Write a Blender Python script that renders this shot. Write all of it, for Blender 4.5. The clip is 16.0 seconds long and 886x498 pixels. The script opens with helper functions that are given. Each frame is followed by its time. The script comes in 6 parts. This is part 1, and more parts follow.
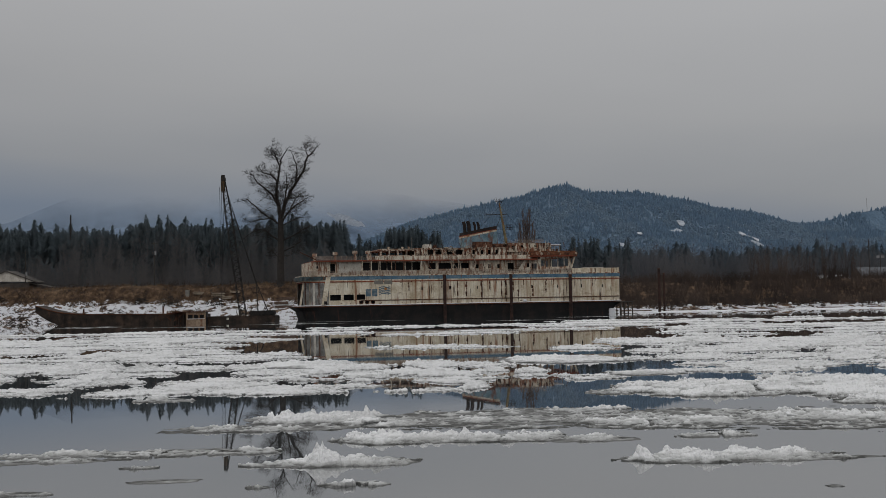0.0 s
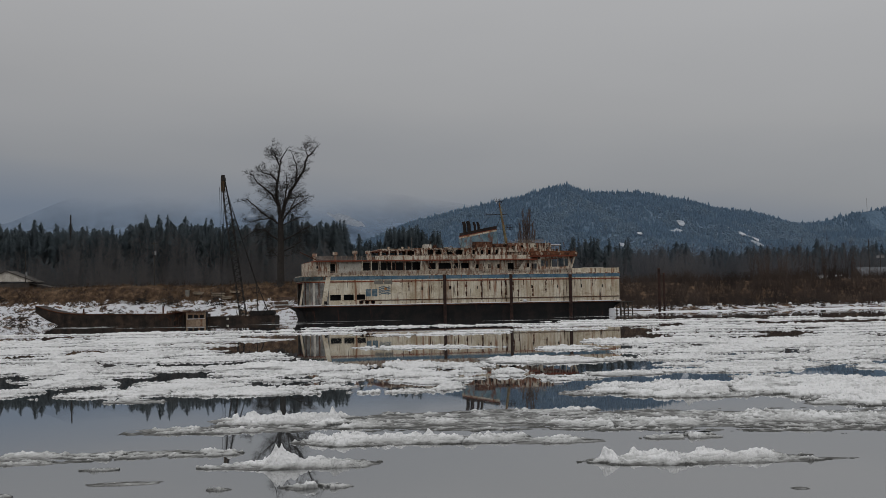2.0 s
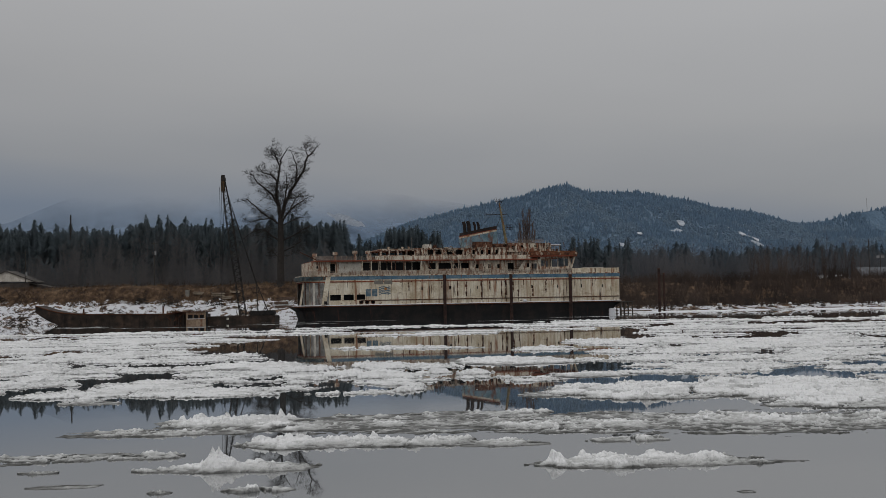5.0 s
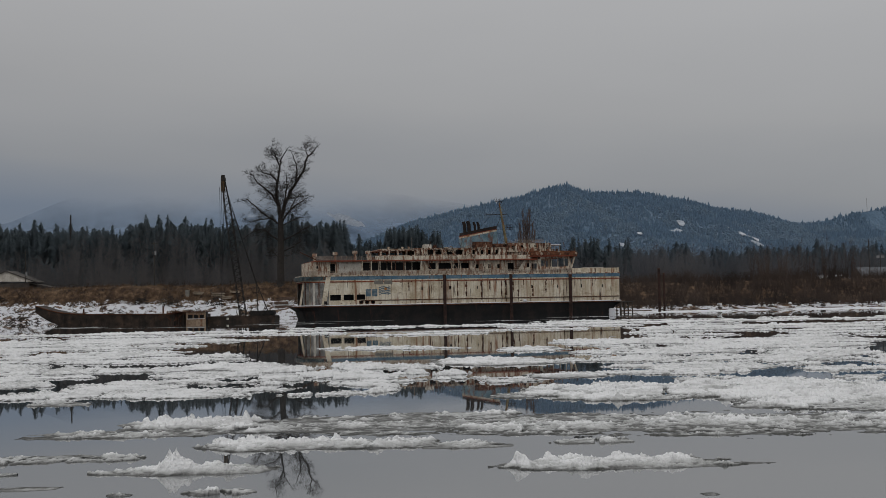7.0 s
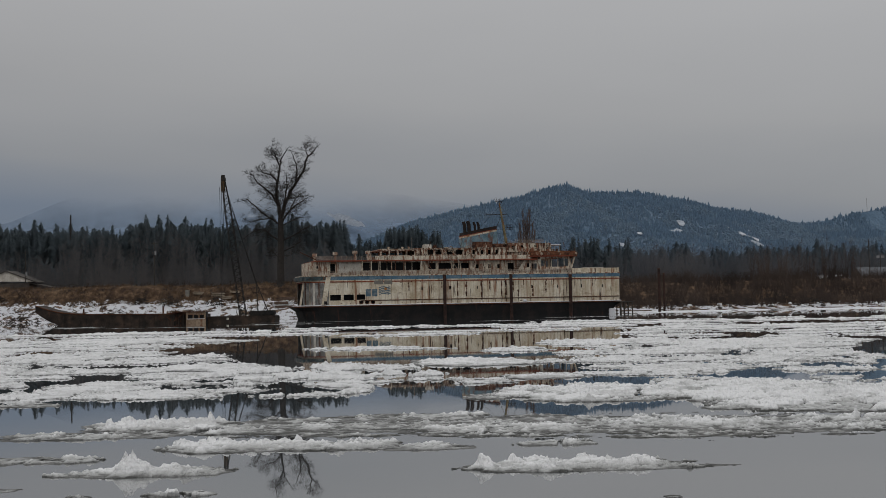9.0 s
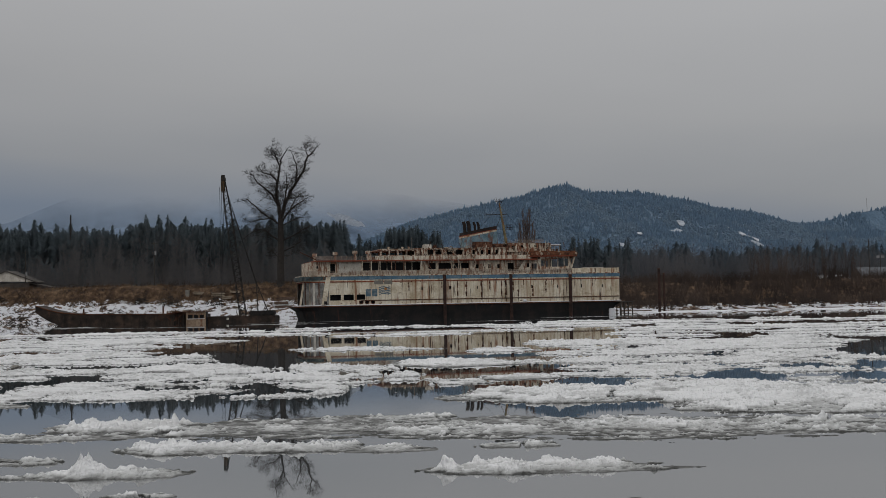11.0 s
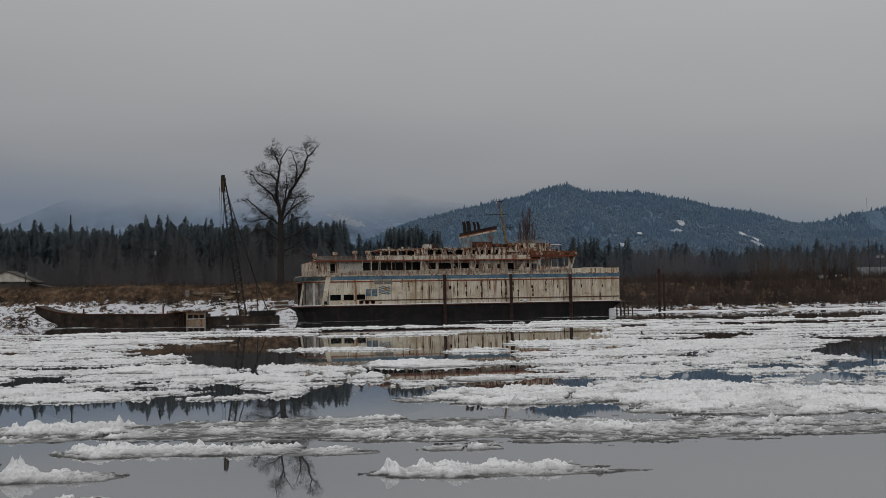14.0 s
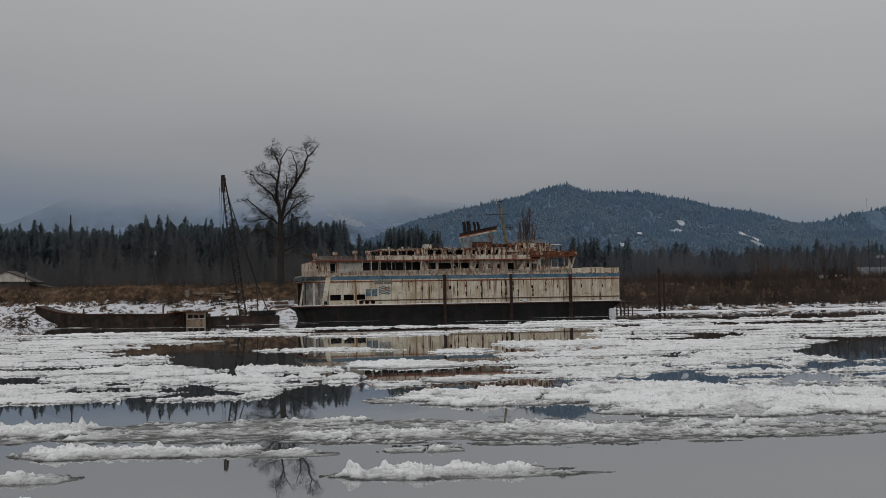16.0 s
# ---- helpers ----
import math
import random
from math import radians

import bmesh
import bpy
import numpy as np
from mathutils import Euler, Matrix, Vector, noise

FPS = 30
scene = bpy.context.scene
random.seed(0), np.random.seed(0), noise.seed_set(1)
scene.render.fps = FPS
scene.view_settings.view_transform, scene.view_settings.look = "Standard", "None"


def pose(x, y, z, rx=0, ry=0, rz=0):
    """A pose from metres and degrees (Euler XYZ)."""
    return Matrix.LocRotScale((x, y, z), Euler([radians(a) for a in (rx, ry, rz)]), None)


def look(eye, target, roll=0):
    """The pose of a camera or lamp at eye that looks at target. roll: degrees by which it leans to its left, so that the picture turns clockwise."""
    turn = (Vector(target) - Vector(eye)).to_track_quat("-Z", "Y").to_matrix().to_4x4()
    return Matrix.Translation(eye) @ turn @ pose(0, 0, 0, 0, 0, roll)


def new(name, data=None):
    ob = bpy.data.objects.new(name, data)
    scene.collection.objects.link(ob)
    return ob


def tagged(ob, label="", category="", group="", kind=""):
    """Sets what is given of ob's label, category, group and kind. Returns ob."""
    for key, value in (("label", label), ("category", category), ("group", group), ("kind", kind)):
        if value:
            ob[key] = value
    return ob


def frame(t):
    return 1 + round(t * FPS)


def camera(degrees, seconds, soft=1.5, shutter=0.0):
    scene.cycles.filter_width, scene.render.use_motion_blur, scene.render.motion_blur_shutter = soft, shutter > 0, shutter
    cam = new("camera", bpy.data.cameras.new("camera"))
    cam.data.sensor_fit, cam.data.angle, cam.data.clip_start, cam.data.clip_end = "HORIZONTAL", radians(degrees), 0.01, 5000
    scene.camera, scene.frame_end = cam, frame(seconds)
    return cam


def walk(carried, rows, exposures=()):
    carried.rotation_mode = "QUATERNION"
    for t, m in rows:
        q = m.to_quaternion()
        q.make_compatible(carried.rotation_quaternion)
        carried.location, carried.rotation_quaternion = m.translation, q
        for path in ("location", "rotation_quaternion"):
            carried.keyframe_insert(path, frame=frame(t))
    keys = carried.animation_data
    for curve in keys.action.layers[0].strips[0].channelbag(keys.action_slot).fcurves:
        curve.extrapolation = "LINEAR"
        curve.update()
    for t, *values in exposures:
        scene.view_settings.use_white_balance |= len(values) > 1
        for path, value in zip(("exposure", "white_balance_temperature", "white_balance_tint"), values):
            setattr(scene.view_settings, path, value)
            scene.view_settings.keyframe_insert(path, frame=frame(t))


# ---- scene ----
cam = camera(40, 16.0, soft=0.6)
EYE = (0.0, 0.0, 4.53)
VIEW = look(EYE, (0.0, 100.0, 4.53 + 100 * math.tan(radians(2.5))), -1.06)
walk(cam, [(0, VIEW), (16, VIEW)], exposures=[(0, 0.0), (16, 0.0)])

# ---- world and light: a flat winter overcast ----
SUN_HEIGHT, SUN_TURN = 48.0, 200.0
world = bpy.data.worlds.new("overcast")
scene.world = world
world.use_nodes = True
wt = world.node_tree
wt.nodes.clear()


def wnode(kind, **sets):
    n = wt.nodes.new(kind)
    for k, val in sets.items():
        n.inputs[k].default_value = val
    return n


sky = wt.nodes.new("ShaderNodeTexSky")
sky.sky_type, sky.sun_disc = "NISHITA", False
sky.sun_elevation, sky.sun_rotation = radians(SUN_HEIGHT), radians(SUN_TURN)
sky_bg = wnode("ShaderNodeBackground", Strength=0.05)
wt.links.new(sky.outputs[0], sky_bg.inputs[0])
coord = wt.nodes.new("ShaderNodeTexCoord")
split = wt.nodes.new("ShaderNodeSeparateXYZ")
wt.links.new(coord.outputs["Generated"], split.inputs[0])
stretch = wt.nodes.new("ShaderNodeMapping")
stretch.inputs["Scale"].default_value = (3.0, 3.0, 11.0)
wt.links.new(coord.outputs["Generated"], stretch.inputs[0])
puff = wnode("ShaderNodeTexNoise", Scale=1.3, Detail=3.0, Roughness=0.45)
wt.links.new(stretch.outputs[0], puff.inputs["Vector"])
soft_puff = wt.nodes.new("ShaderNodeMath")
soft_puff.operation = "MULTIPLY_ADD"
soft_puff.inputs[1].default_value, soft_puff.inputs[2].default_value = 0.05, -0.025
wt.links.new(puff.outputs[0], soft_puff.inputs[0])
lift = wt.nodes.new("ShaderNodeMath")
lift.operation = "ADD"
wt.links.new(split.outputs[2], lift.inputs[0])
wt.links.new(soft_puff.outputs[0], lift.inputs[1])
ramp = wt.nodes.new("ShaderNodeValToRGB")
ramp.color_ramp.elements[0].position, ramp.color_ramp.elements[0].color = 0.0, (0.130, 0.160, 0.212, 1)
ramp.color_ramp.elements[1].position, ramp.color_ramp.elements[1].color = 1.0, (0.62, 0.625, 0.64, 1)
for at, col in ((0.060, (0.152, 0.184, 0.238, 1)), (0.105, (0.265, 0.272, 0.287, 1)), (0.16, (0.345, 0.345, 0.350, 1)), (0.25, (0.425, 0.425, 0.43, 1)), (0.5, (0.58, 0.585, 0.595, 1))):
    ramp.color_ramp.elements.new(at).color = col
tilt = wt.nodes.new("ShaderNodeMath")
tilt.operation = "MULTIPLY_ADD"
tilt.inputs[1].default_value = 0.07
wt.links.new(split.outputs[0], tilt.inputs[0])
wt.links.new(lift.outputs[0], tilt.inputs[2])
wt.links.new(tilt.outputs[0], ramp.inputs[0])
cloud_bg = wnode("ShaderNodeBackground", Strength=1.0)
wt.links.new(ramp.outputs[0], cloud_bg.inputs[0])
mix_sky = wnode("ShaderNodeMixShader")
mix_sky.inputs[0].default_value = 0.94
wt.links.new(sky_bg.outputs[0], mix_sky.inputs[1])
wt.links.new(cloud_bg.outputs[0], mix_sky.inputs[2])
wout = wt.nodes.new("ShaderNodeOutputWorld")
wt.links.new(mix_sky.outputs[0], wout.inputs[0])
sun_data = bpy.data.lights.new("sun", "SUN")
sun_data.energy, sun_data.angle, sun_data.color = 0.5, radians(40), (1.0, 0.97, 0.93)
sun_ob = new("sun", sun_data)
sun_ob.matrix_basis = look((-60, -120, 200), (0, 0, 0))


# ---- materials ----
def rgb(c):
    return (*c, 1.0)


def surface(name, colours, scale=1.0, rough=0.8, metal=0.0, bump=0.2, bump_scale=None, stretch=(1, 1, 1), streaks=None, spec=0.3, fine=8.0):
    """A worn surface: two colours by a broad noise, a fine grain over it, relief, and runs of a third colour that hang down."""
    m = bpy.data.materials.new(name)
    m.use_nodes = True
    t = m.node_tree
    b = t.nodes["Principled BSDF"]
    b.inputs["Roughness"].default_value, b.inputs["Metallic"].default_value = rough, metal
    b.inputs["Specular IOR Level"].default_value = spec
    co = t.nodes.new("ShaderNodeTexCoord")
    mp = t.nodes.new("ShaderNodeMapping")
    mp.inputs["Scale"].default_value = stretch
    t.links.new(co.outputs["Object"], mp.inputs[0])
    broad = t.nodes.new("ShaderNodeTexNoise")
    broad.inputs["Scale"].default_value, broad.inputs["Detail"].default_value = scale, 6.0
    t.links.new(mp.outputs[0], broad.inputs["Vector"])
    cr = t.nodes.new("ShaderNodeValToRGB")
    n = len(colours)
    cr.color_ramp.elements[0].position, cr.color_ramp.elements[0].color = 0.34, rgb(colours[0])
    cr.color_ramp.elements[1].position, cr.color_ramp.elements[1].color = 0.66, rgb(colours[-1])
    for i, c in enumerate(colours[1:-1], 1):
        cr.color_ramp.elements.new(0.34 + 0.32 * i / (n - 1)).color = rgb(c)
    t.links.new(broad.outputs[0], cr.inputs[0])
    grain = t.nodes.new("ShaderNodeTexNoise")
    grain.inputs["Scale"].default_value, grain.inputs["Detail"].default_value = scale * fine, 4.0
    t.links.new(mp.outputs[0], grain.inputs["Vector"])
    mul = t.nodes.new("ShaderNodeMix")
    mul.data_type, mul.blend_type = "RGBA", "OVERLAY"
    mul.inputs[0].default_value = 0.5
    t.links.new(cr.outputs[0], mul.inputs[6])
    t.links.new(grain.outputs[0], mul.inputs[7])
    last = mul.outputs[2]
    for k, (col, sx, sz, lo, hi, amount) in enumerate(streaks or ()):
        mp2 = t.nodes.new("ShaderNodeMapping")
        mp2.inputs["Scale"].default_value = (sx * stretch[0], sx * stretch[1], sz * stretch[2])
        mp2.inputs["Location"].default_value = (3.7 * k, 1.3 * k, 0.9 * k)
        t.links.new(co.outputs["Object"], mp2.inputs[0])
        run = t.nodes.new("ShaderNodeTexNoise")
        run.inputs["Scale"].default_value, run.inputs["Detail"].default_value, run.inputs["Roughness"].default_value = 1.0, 5.0, 0.6
        t.links.new(mp2.outputs[0], run.inputs["Vector"])
        lim = t.nodes.new("ShaderNodeMapRange")
        lim.inputs["From Min"].default_value, lim.inputs["From Max"].default_value, lim.inputs["To Max"].default_value = lo, hi, amount
        t.links.new(run.outputs[0], lim.inputs[0])
        mx = t.nodes.new("ShaderNodeMix")
        mx.data_type = "RGBA"
        t.links.new(lim.outputs[0], mx.inputs[0])
        t.links.new(last, mx.inputs[6])
        mx.inputs[7].default_value = rgb(col)
        last = mx.outputs[2]
    t.links.new(last, b.inputs["Base Color"])
    bp = t.nodes.new("ShaderNodeBump")
    bp.inputs["Strength"].default_value, bp.inputs["Distance"].default_value = bump, 0.05 / scale if bump_scale is None else bump_scale
    t.links.new(grain.outputs[0], bp.inputs["Height"])
    t.links.new(bp.outputs[0], b.inputs["Normal"])
    return m


RUST = (0.165, 0.055, 0.024)
DARK_RUST = (0.045, 0.020, 0.013)
m_paint = surface("weathered_white_paint", [(0.55, 0.47, 0.34), (0.71, 0.63, 0.49), (0.80, 0.74, 0.61)], 0.25, 0.6,
                  streaks=[((0.33, 0.22, 0.11), 0.45, 0.07, 0.46, 0.70, 0.7), ((0.24, 0.085, 0.03), 0.8, 0.06, 0.56, 0.66, 0.85), (DARK_RUST, 1.5, 0.11, 0.615, 0.665, 0.95), ((0.17, 0.085, 0.04), 3.2, 0.12, 0.57, 0.68, 0.5), ((0.20, 0.10, 0.045), 0.35, 0.9, 0.60, 0.70, 0.5)])
m_house = surface("rust_stained_white_paint", [(0.46, 0.40, 0.31), (0.62, 0.55, 0.44), (0.74, 0.68, 0.56)], 0.35, 0.65,
                  streaks=[((0.20, 0.07, 0.03), 1.4, 0.28, 0.48, 0.58, 0.85), (DARK_RUST, 1.4, 0.25, 0.60, 0.67, 0.85)])
m_red = surface("rusted_red_deck_edge", [(0.13, 0.038, 0.022), (0.27, 0.075, 0.040), (0.17, 0.06, 0.035)], 0.6, 0.8)
m_rust = surface("heavy_rust", [(0.035, 0.017, 0.012), (0.085, 0.034, 0.018), (0.13, 0.055, 0.028)], 0.7, 0.9)
m_black = surface("black_hull_paint", [(0.007, 0.007, 0.008), (0.011, 0.010, 0.010), (0.020, 0.015, 0.013)], 0.4, 0.7, streaks=[(RUST, 0.6, 0.15, 0.62, 0.72, 0.4)])
m_blue = surface("faded_blue_stripe", [(0.07, 0.145, 0.215), (0.10, 0.19, 0.265), (0.16, 0.235, 0.29)], 0.4, 0.6, streaks=[(RUST, 1.0, 0.2, 0.60, 0.68, 0.8)])
m_teal = surface("peeling_blue_paint", [(0.09, 0.15, 0.18), (0.15, 0.24, 0.29), (0.22, 0.30, 0.33)], 0.5, 0.7, streaks=[(RUST, 0.8, 0.3, 0.55, 0.66, 0.8)])
# near-black colour that stands in for the shade inside openings
m_dark = surface("painted_interior_shade", [(0.008, 0.008, 0.009), (0.016, 0.015, 0.015)], 1.0, 0.5)
m_steel = surface("brown_steel_pile", [(0.022, 0.013, 0.011), (0.040, 0.021, 0.017), (0.06, 0.03, 0.022)], 0.5, 0.85)
m_crane = surface("rusty_crane_lattice", [(0.014, 0.016, 0.017), (0.034, 0.027, 0.022)], 0.6, 0.8)
m_yellow = surface("faded_yellow_paint", [(0.13, 0.108, 0.060), (0.30, 0.25, 0.14)], 0.6, 0.8, streaks=[(RUST, 0.9, 0.3, 0.55, 0.65, 0.8)])
m_deckhouse = surface("tan_painted_cabin", [(0.22, 0.15, 0.10), (0.36, 0.27, 0.19)], 0.6, 0.8, streaks=[(RUST, 0.9, 0.3, 0.55, 0.65, 0.8)])
m_bark = surface("grey_brown_bark", [(0.026, 0.022, 0.020), (0.046, 0.040, 0.035)], 1.2, 0.95)
m_orange = surface("faded_orange_paint", [(0.36, 0.16, 0.05), (0.42, 0.22, 0.09)], 0.8, 0.7)
m_roof = surface("weathered_metal_roof", [(0.20, 0.205, 0.21), (0.28, 0.285, 0.29)], 0.3, 0.6)
m_wall = surface("dark_timber_wall", [(0.06, 0.055, 0.05), (0.10, 0.09, 0.08)], 0.5, 0.9)
m_pole = surface("old_timber_pole", [(0.05, 0.045, 0.04), (0.08, 0.07, 0.06)], 1.0, 0.9)
# needles and twigs painted paler than their own colour, with haze mixed in
m_conifer = surface("dark_conifer_needles_hazed", [(0.090, 0.112, 0.123), (0.106, 0.130, 0.141), (0.120, 0.144, 0.155)], 0.05, 1.0, fine=12, spec=0.0)
m_twig = surface("bare_grey_twigs_hazed", [(0.122, 0.122, 0.127), (0.160, 0.150, 0.145)], 0.05, 0.95, fine=12)
m_brush = surface("brown_winter_brush", [(0.043, 0.034, 0.030), (0.070, 0.052, 0.044), (0.100, 0.074, 0.060)], 0.08, 0.95, fine=12)


m_end = surface("grey_weathered_plating", [(0.11, 0.11, 0.105), (0.23, 0.225, 0.21), (0.37, 0.36, 0.34)], 0.4, 0.6, streaks=[((0.12, 0.10, 0.07), 0.7, 0.10, 0.52, 0.70, 0.7), (RUST, 1.0, 0.2, 0.60, 0.68, 0.7)])
m_rustwhite = surface("rust_eaten_white_paint", [(0.46, 0.39, 0.30), (0.58, 0.51, 0.40), (0.70, 0.63, 0.51)], 0.4, 0.7,
                      streaks=[((0.20, 0.068, 0.03), 1.25, 0.4, 0.475, 0.555, 0.95), (DARK_RUST, 2.0, 0.5, 0.52, 0.58, 0.9)])
m_rustwhite2 = surface("rusty_yellow_paint", [(0.05, 0.032, 0.018), (0.13, 0.08, 0.035)], 0.8, 0.8)
m_patch = surface("bare_grey_patch", [(0.17, 0.16, 0.14), (0.24, 0.22, 0.19)], 1.0, 0.7)
m_patch2 = surface("pale_grey_paint", [(0.48, 0.45, 0.39), (0.64, 0.61, 0.55)], 0.5, 0.7, streaks=[(RUST, 0.9, 0.3, 0.60, 0.68, 0.7)])
m_rail = surface("rusty_pale_railing", [(0.22, 0.16, 0.12), (0.42, 0.36, 0.31)], 0.6, 0.8)
m_soot = surface("sooty_black_steel", [(0.012, 0.010, 0.010), (0.035, 0.022, 0.018)], 0.7, 0.85)
m_snow = surface("old_snow", [(0.66, 0.67, 0.69), (0.78, 0.79, 0.81)], 0.8, 0.8, bump=0.6, bump_scale=0.08)
m_barge = surface("dark_rusted_hull", [(0.018, 0.014, 0.012), (0.036, 0.026, 0.020), (0.066, 0.042, 0.030)], 0.5, 0.85, streaks=[((0.02, 0.016, 0.014), 0.8, 0.2, 0.5, 0.7, 0.6)])
m_log = surface("weathered_log", [(0.07, 0.045, 0.034), (0.15, 0.105, 0.08)], 1.0, 0.9)
m_rock = surface("dark_bank_rock", [(0.05, 0.045, 0.04), (0.11, 0.10, 0.09)], 0.8, 0.9, bump=0.6)
m_straw = surface("dry_straw_grass", [(0.060, 0.038, 0.023), (0.135, 0.087, 0.053), (0.23, 0.160, 0.100)], 0.08, 0.95, fine=12)
# far twigs: the haze of distance is painted as a paler, bluer colour
m_twig_far = surface("far_twigs_painted_haze", [(0.104, 0.112, 0.127), (0.150, 0.147, 0.152)], 0.05, 0.95, fine=12)
m_peel = surface("peeling_dark_teal_paint", [(0.018, 0.030, 0.033), (0.04, 0.070, 0.076), (0.10, 0.12, 0.12)], 0.8, 0.7, streaks=[(RUST, 1.4, 0.4, 0.55, 0.64, 0.8)])
m_casing = surface("brown_rusted_casing", [(0.05, 0.022, 0.015), (0.12, 0.05, 0.028), (0.19, 0.10, 0.065)], 1.2, 0.85, streaks=[(DARK_RUST, 1.5, 0.4, 0.52, 0.62, 0.8)])
m_mark = surface("faded_slate_blue_paint", [(0.065, 0.115, 0.155), (0.10, 0.16, 0.20), (0.20, 0.23, 0.245)], 0.9, 0.7)
m_poplar = surface("brown_poplar_twigs", [(0.19, 0.140, 0.115), (0.29, 0.22, 0.185)], 0.05, 0.95, fine=12)
m_pale_wood = surface("pale_sawn_wood", [(0.22, 0.17, 0.12), (0.38, 0.32, 0.25)], 0.8, 0.9)
# far needles lightened and blued, haze included in the colour
m_far = surface("far_conifers_painted_haze", [(0.084, 0.110, 0.131), (0.108, 0.137, 0.158)], 0.03, 1.0, fine=12, spec=0.0)


m_fascia = surface("rust_eaten_roof_edge", [(0.10, 0.040, 0.022), (0.17, 0.062, 0.030), (0.24, 0.10, 0.05)], 0.8, 0.85,
                   streaks=[((0.46, 0.39, 0.30), 0.7, 0.5, 0.56, 0.62, 0.9), (DARK_RUST, 1.4, 0.5, 0.54, 0.62, 0.85)])
m_davit = surface("peeling_grey_davit_paint", [(0.26, 0.22, 0.17), (0.42, 0.37, 0.30)], 1.2, 0.8, streaks=[(RUST, 1.6, 1.2, 0.50, 0.58, 0.9)])
m_seam = surface("rusty_plate_seam", [(0.20, 0.12, 0.07), (0.36, 0.28, 0.19), (0.46, 0.39, 0.28)], 0.9, 0.8)


def let_light_through(m, share):
    """Thin needles and twigs: part of the light that falls on one side leaves by the other."""
    t = m.node_tree
    b, out = t.nodes["Principled BSDF"], t.nodes["Material Output"]
    tr, mix = t.nodes.new("ShaderNodeBsdfTranslucent"), t.nodes.new("ShaderNodeMixShader")
    t.links.new(b.inputs["Base Color"].links[0].from_socket, tr.inputs[0])
    mix.inputs[0].default_value = share
    t.links.new(b.outputs[0], mix.inputs[1])
    t.links.new(tr.outputs[0], mix.inputs[2])
    t.links.new(mix.outputs[0], out.inputs[0])


for m in (m_conifer, m_far, m_twig, m_twig_far, m_poplar):
    let_light_through(m, 0.5)
m_barn = surface("dark_metal_roof", [(0.085, 0.09, 0.098), (0.12, 0.125, 0.135)], 0.3, 0.7)


# ---- building helpers ----
def mesh_of(name, bm):
    me = bpy.data.meshes.new(name)
    bm.to_mesh(me)
    bm.free()
    return me


def part(name, bm, material, parent=None, label="", smooth=False):
    me = mesh_of(name, bm)
    me.materials.append(material)
    if smooth:
        me.shade_smooth()
    ob = new(name, me)
    if parent is not None:
        ob.parent = parent
    if label:
        tagged(ob, label)
    return ob


def raw(name, verts, faces, material, parent=None, smooth=False):
    me = bpy.data.meshes.new(name)
    me.from_pydata(verts, [], faces)
    me.materials.append(material)
    if smooth:
        me.shade_smooth()
    ob = new(name, me)
    if parent is not None:
        ob.parent = parent
    return ob


def thing(name, m, label, category, group="", kind=""):
    ob = new(name)
    ob.matrix_basis = m
    return tagged(ob, label, category, group, kind)


def box(bm, x0, x1, y0, y1, z0, z1, bevel=0.0):
    vs = [bm.verts.new(p) for p in ((x0, y0, z0), (x1, y0, z0), (x1, y1, z0), (x0, y1, z0), (x0, y0, z1), (x1, y0, z1), (x1, y1, z1), (x0, y1, z1))]
    fs = [bm.faces.new([vs[i] for i in q]) for q in ((3, 2, 1, 0), (4, 5, 6, 7), (0, 1, 5, 4), (1, 2, 6, 5), (2, 3, 7, 6), (3, 0, 4, 7))]
    if bevel:
        es = list({e for f in fs for e in f.edges})
        bmesh.ops.bevel(bm, geom=es, offset=bevel, segments=2, affect="EDGES")
    return bm


def rod(bm, a, b, r0, r1=None, seg=8, caps=True):
    a, b = Vector(a), Vector(b)
    r1 = r0 if r1 is None else r1
    q = (b - a).to_track_quat("Z", "Y").to_matrix()
    ring = []
    for c, r in ((a, r0), (b, r1)):
        ring.append([bm.verts.new(c + q @ Vector((r * math.cos(2 * math.pi * i / seg), r * math.sin(2 * math.pi * i / seg), 0))) for i in range(seg)])
    for i in range(seg):
        bm.faces.new((ring[0][i], ring[0][(i + 1) % seg], ring[1][(i + 1) % seg], ring[1][i]))
    if caps:
        bm.faces.new(ring[0][::-1])
        bm.faces.new(ring[1])
    return bm


def B():
    return bmesh.new()


def wave(x, y, seed=0):
    """Smooth value noise on arrays, 0 to 1."""
    xi, yi = np.floor(x).astype(np.int64), np.floor(y).astype(np.int64)
    fx, fy = x - xi, y - yi
    fx, fy = fx * fx * (3 - 2 * fx), fy * fy * (3 - 2 * fy)

    def h(i, j):
        n = (i * 374761393 + j * 668265263 + seed * 2147483647) & 0xFFFFFFFF
        n = ((n ^ (n >> 13)) * 1274126177) & 0xFFFFFFFF
        return ((n ^ (n >> 16)) & 0xFFFFFF) / float(0xFFFFFF)
    return (h(xi, yi) * (1 - fx) + h(xi + 1, yi) * fx) * (1 - fy) + (h(xi, yi + 1) * (1 - fx) + h(xi + 1, yi + 1) * fx) * fy


def rough_noise(x, y, seed=0, octaves=4, gain=0.5):
    total, amp, norm = 0.0, 1.0, 0.0
    for k in range(octaves):
        total = total + amp * wave(x * 2 ** k + 17.3 * k, y * 2 ** k - 9.1 * k, seed + k)
        norm, amp = norm + amp, amp * gain
    return total / norm


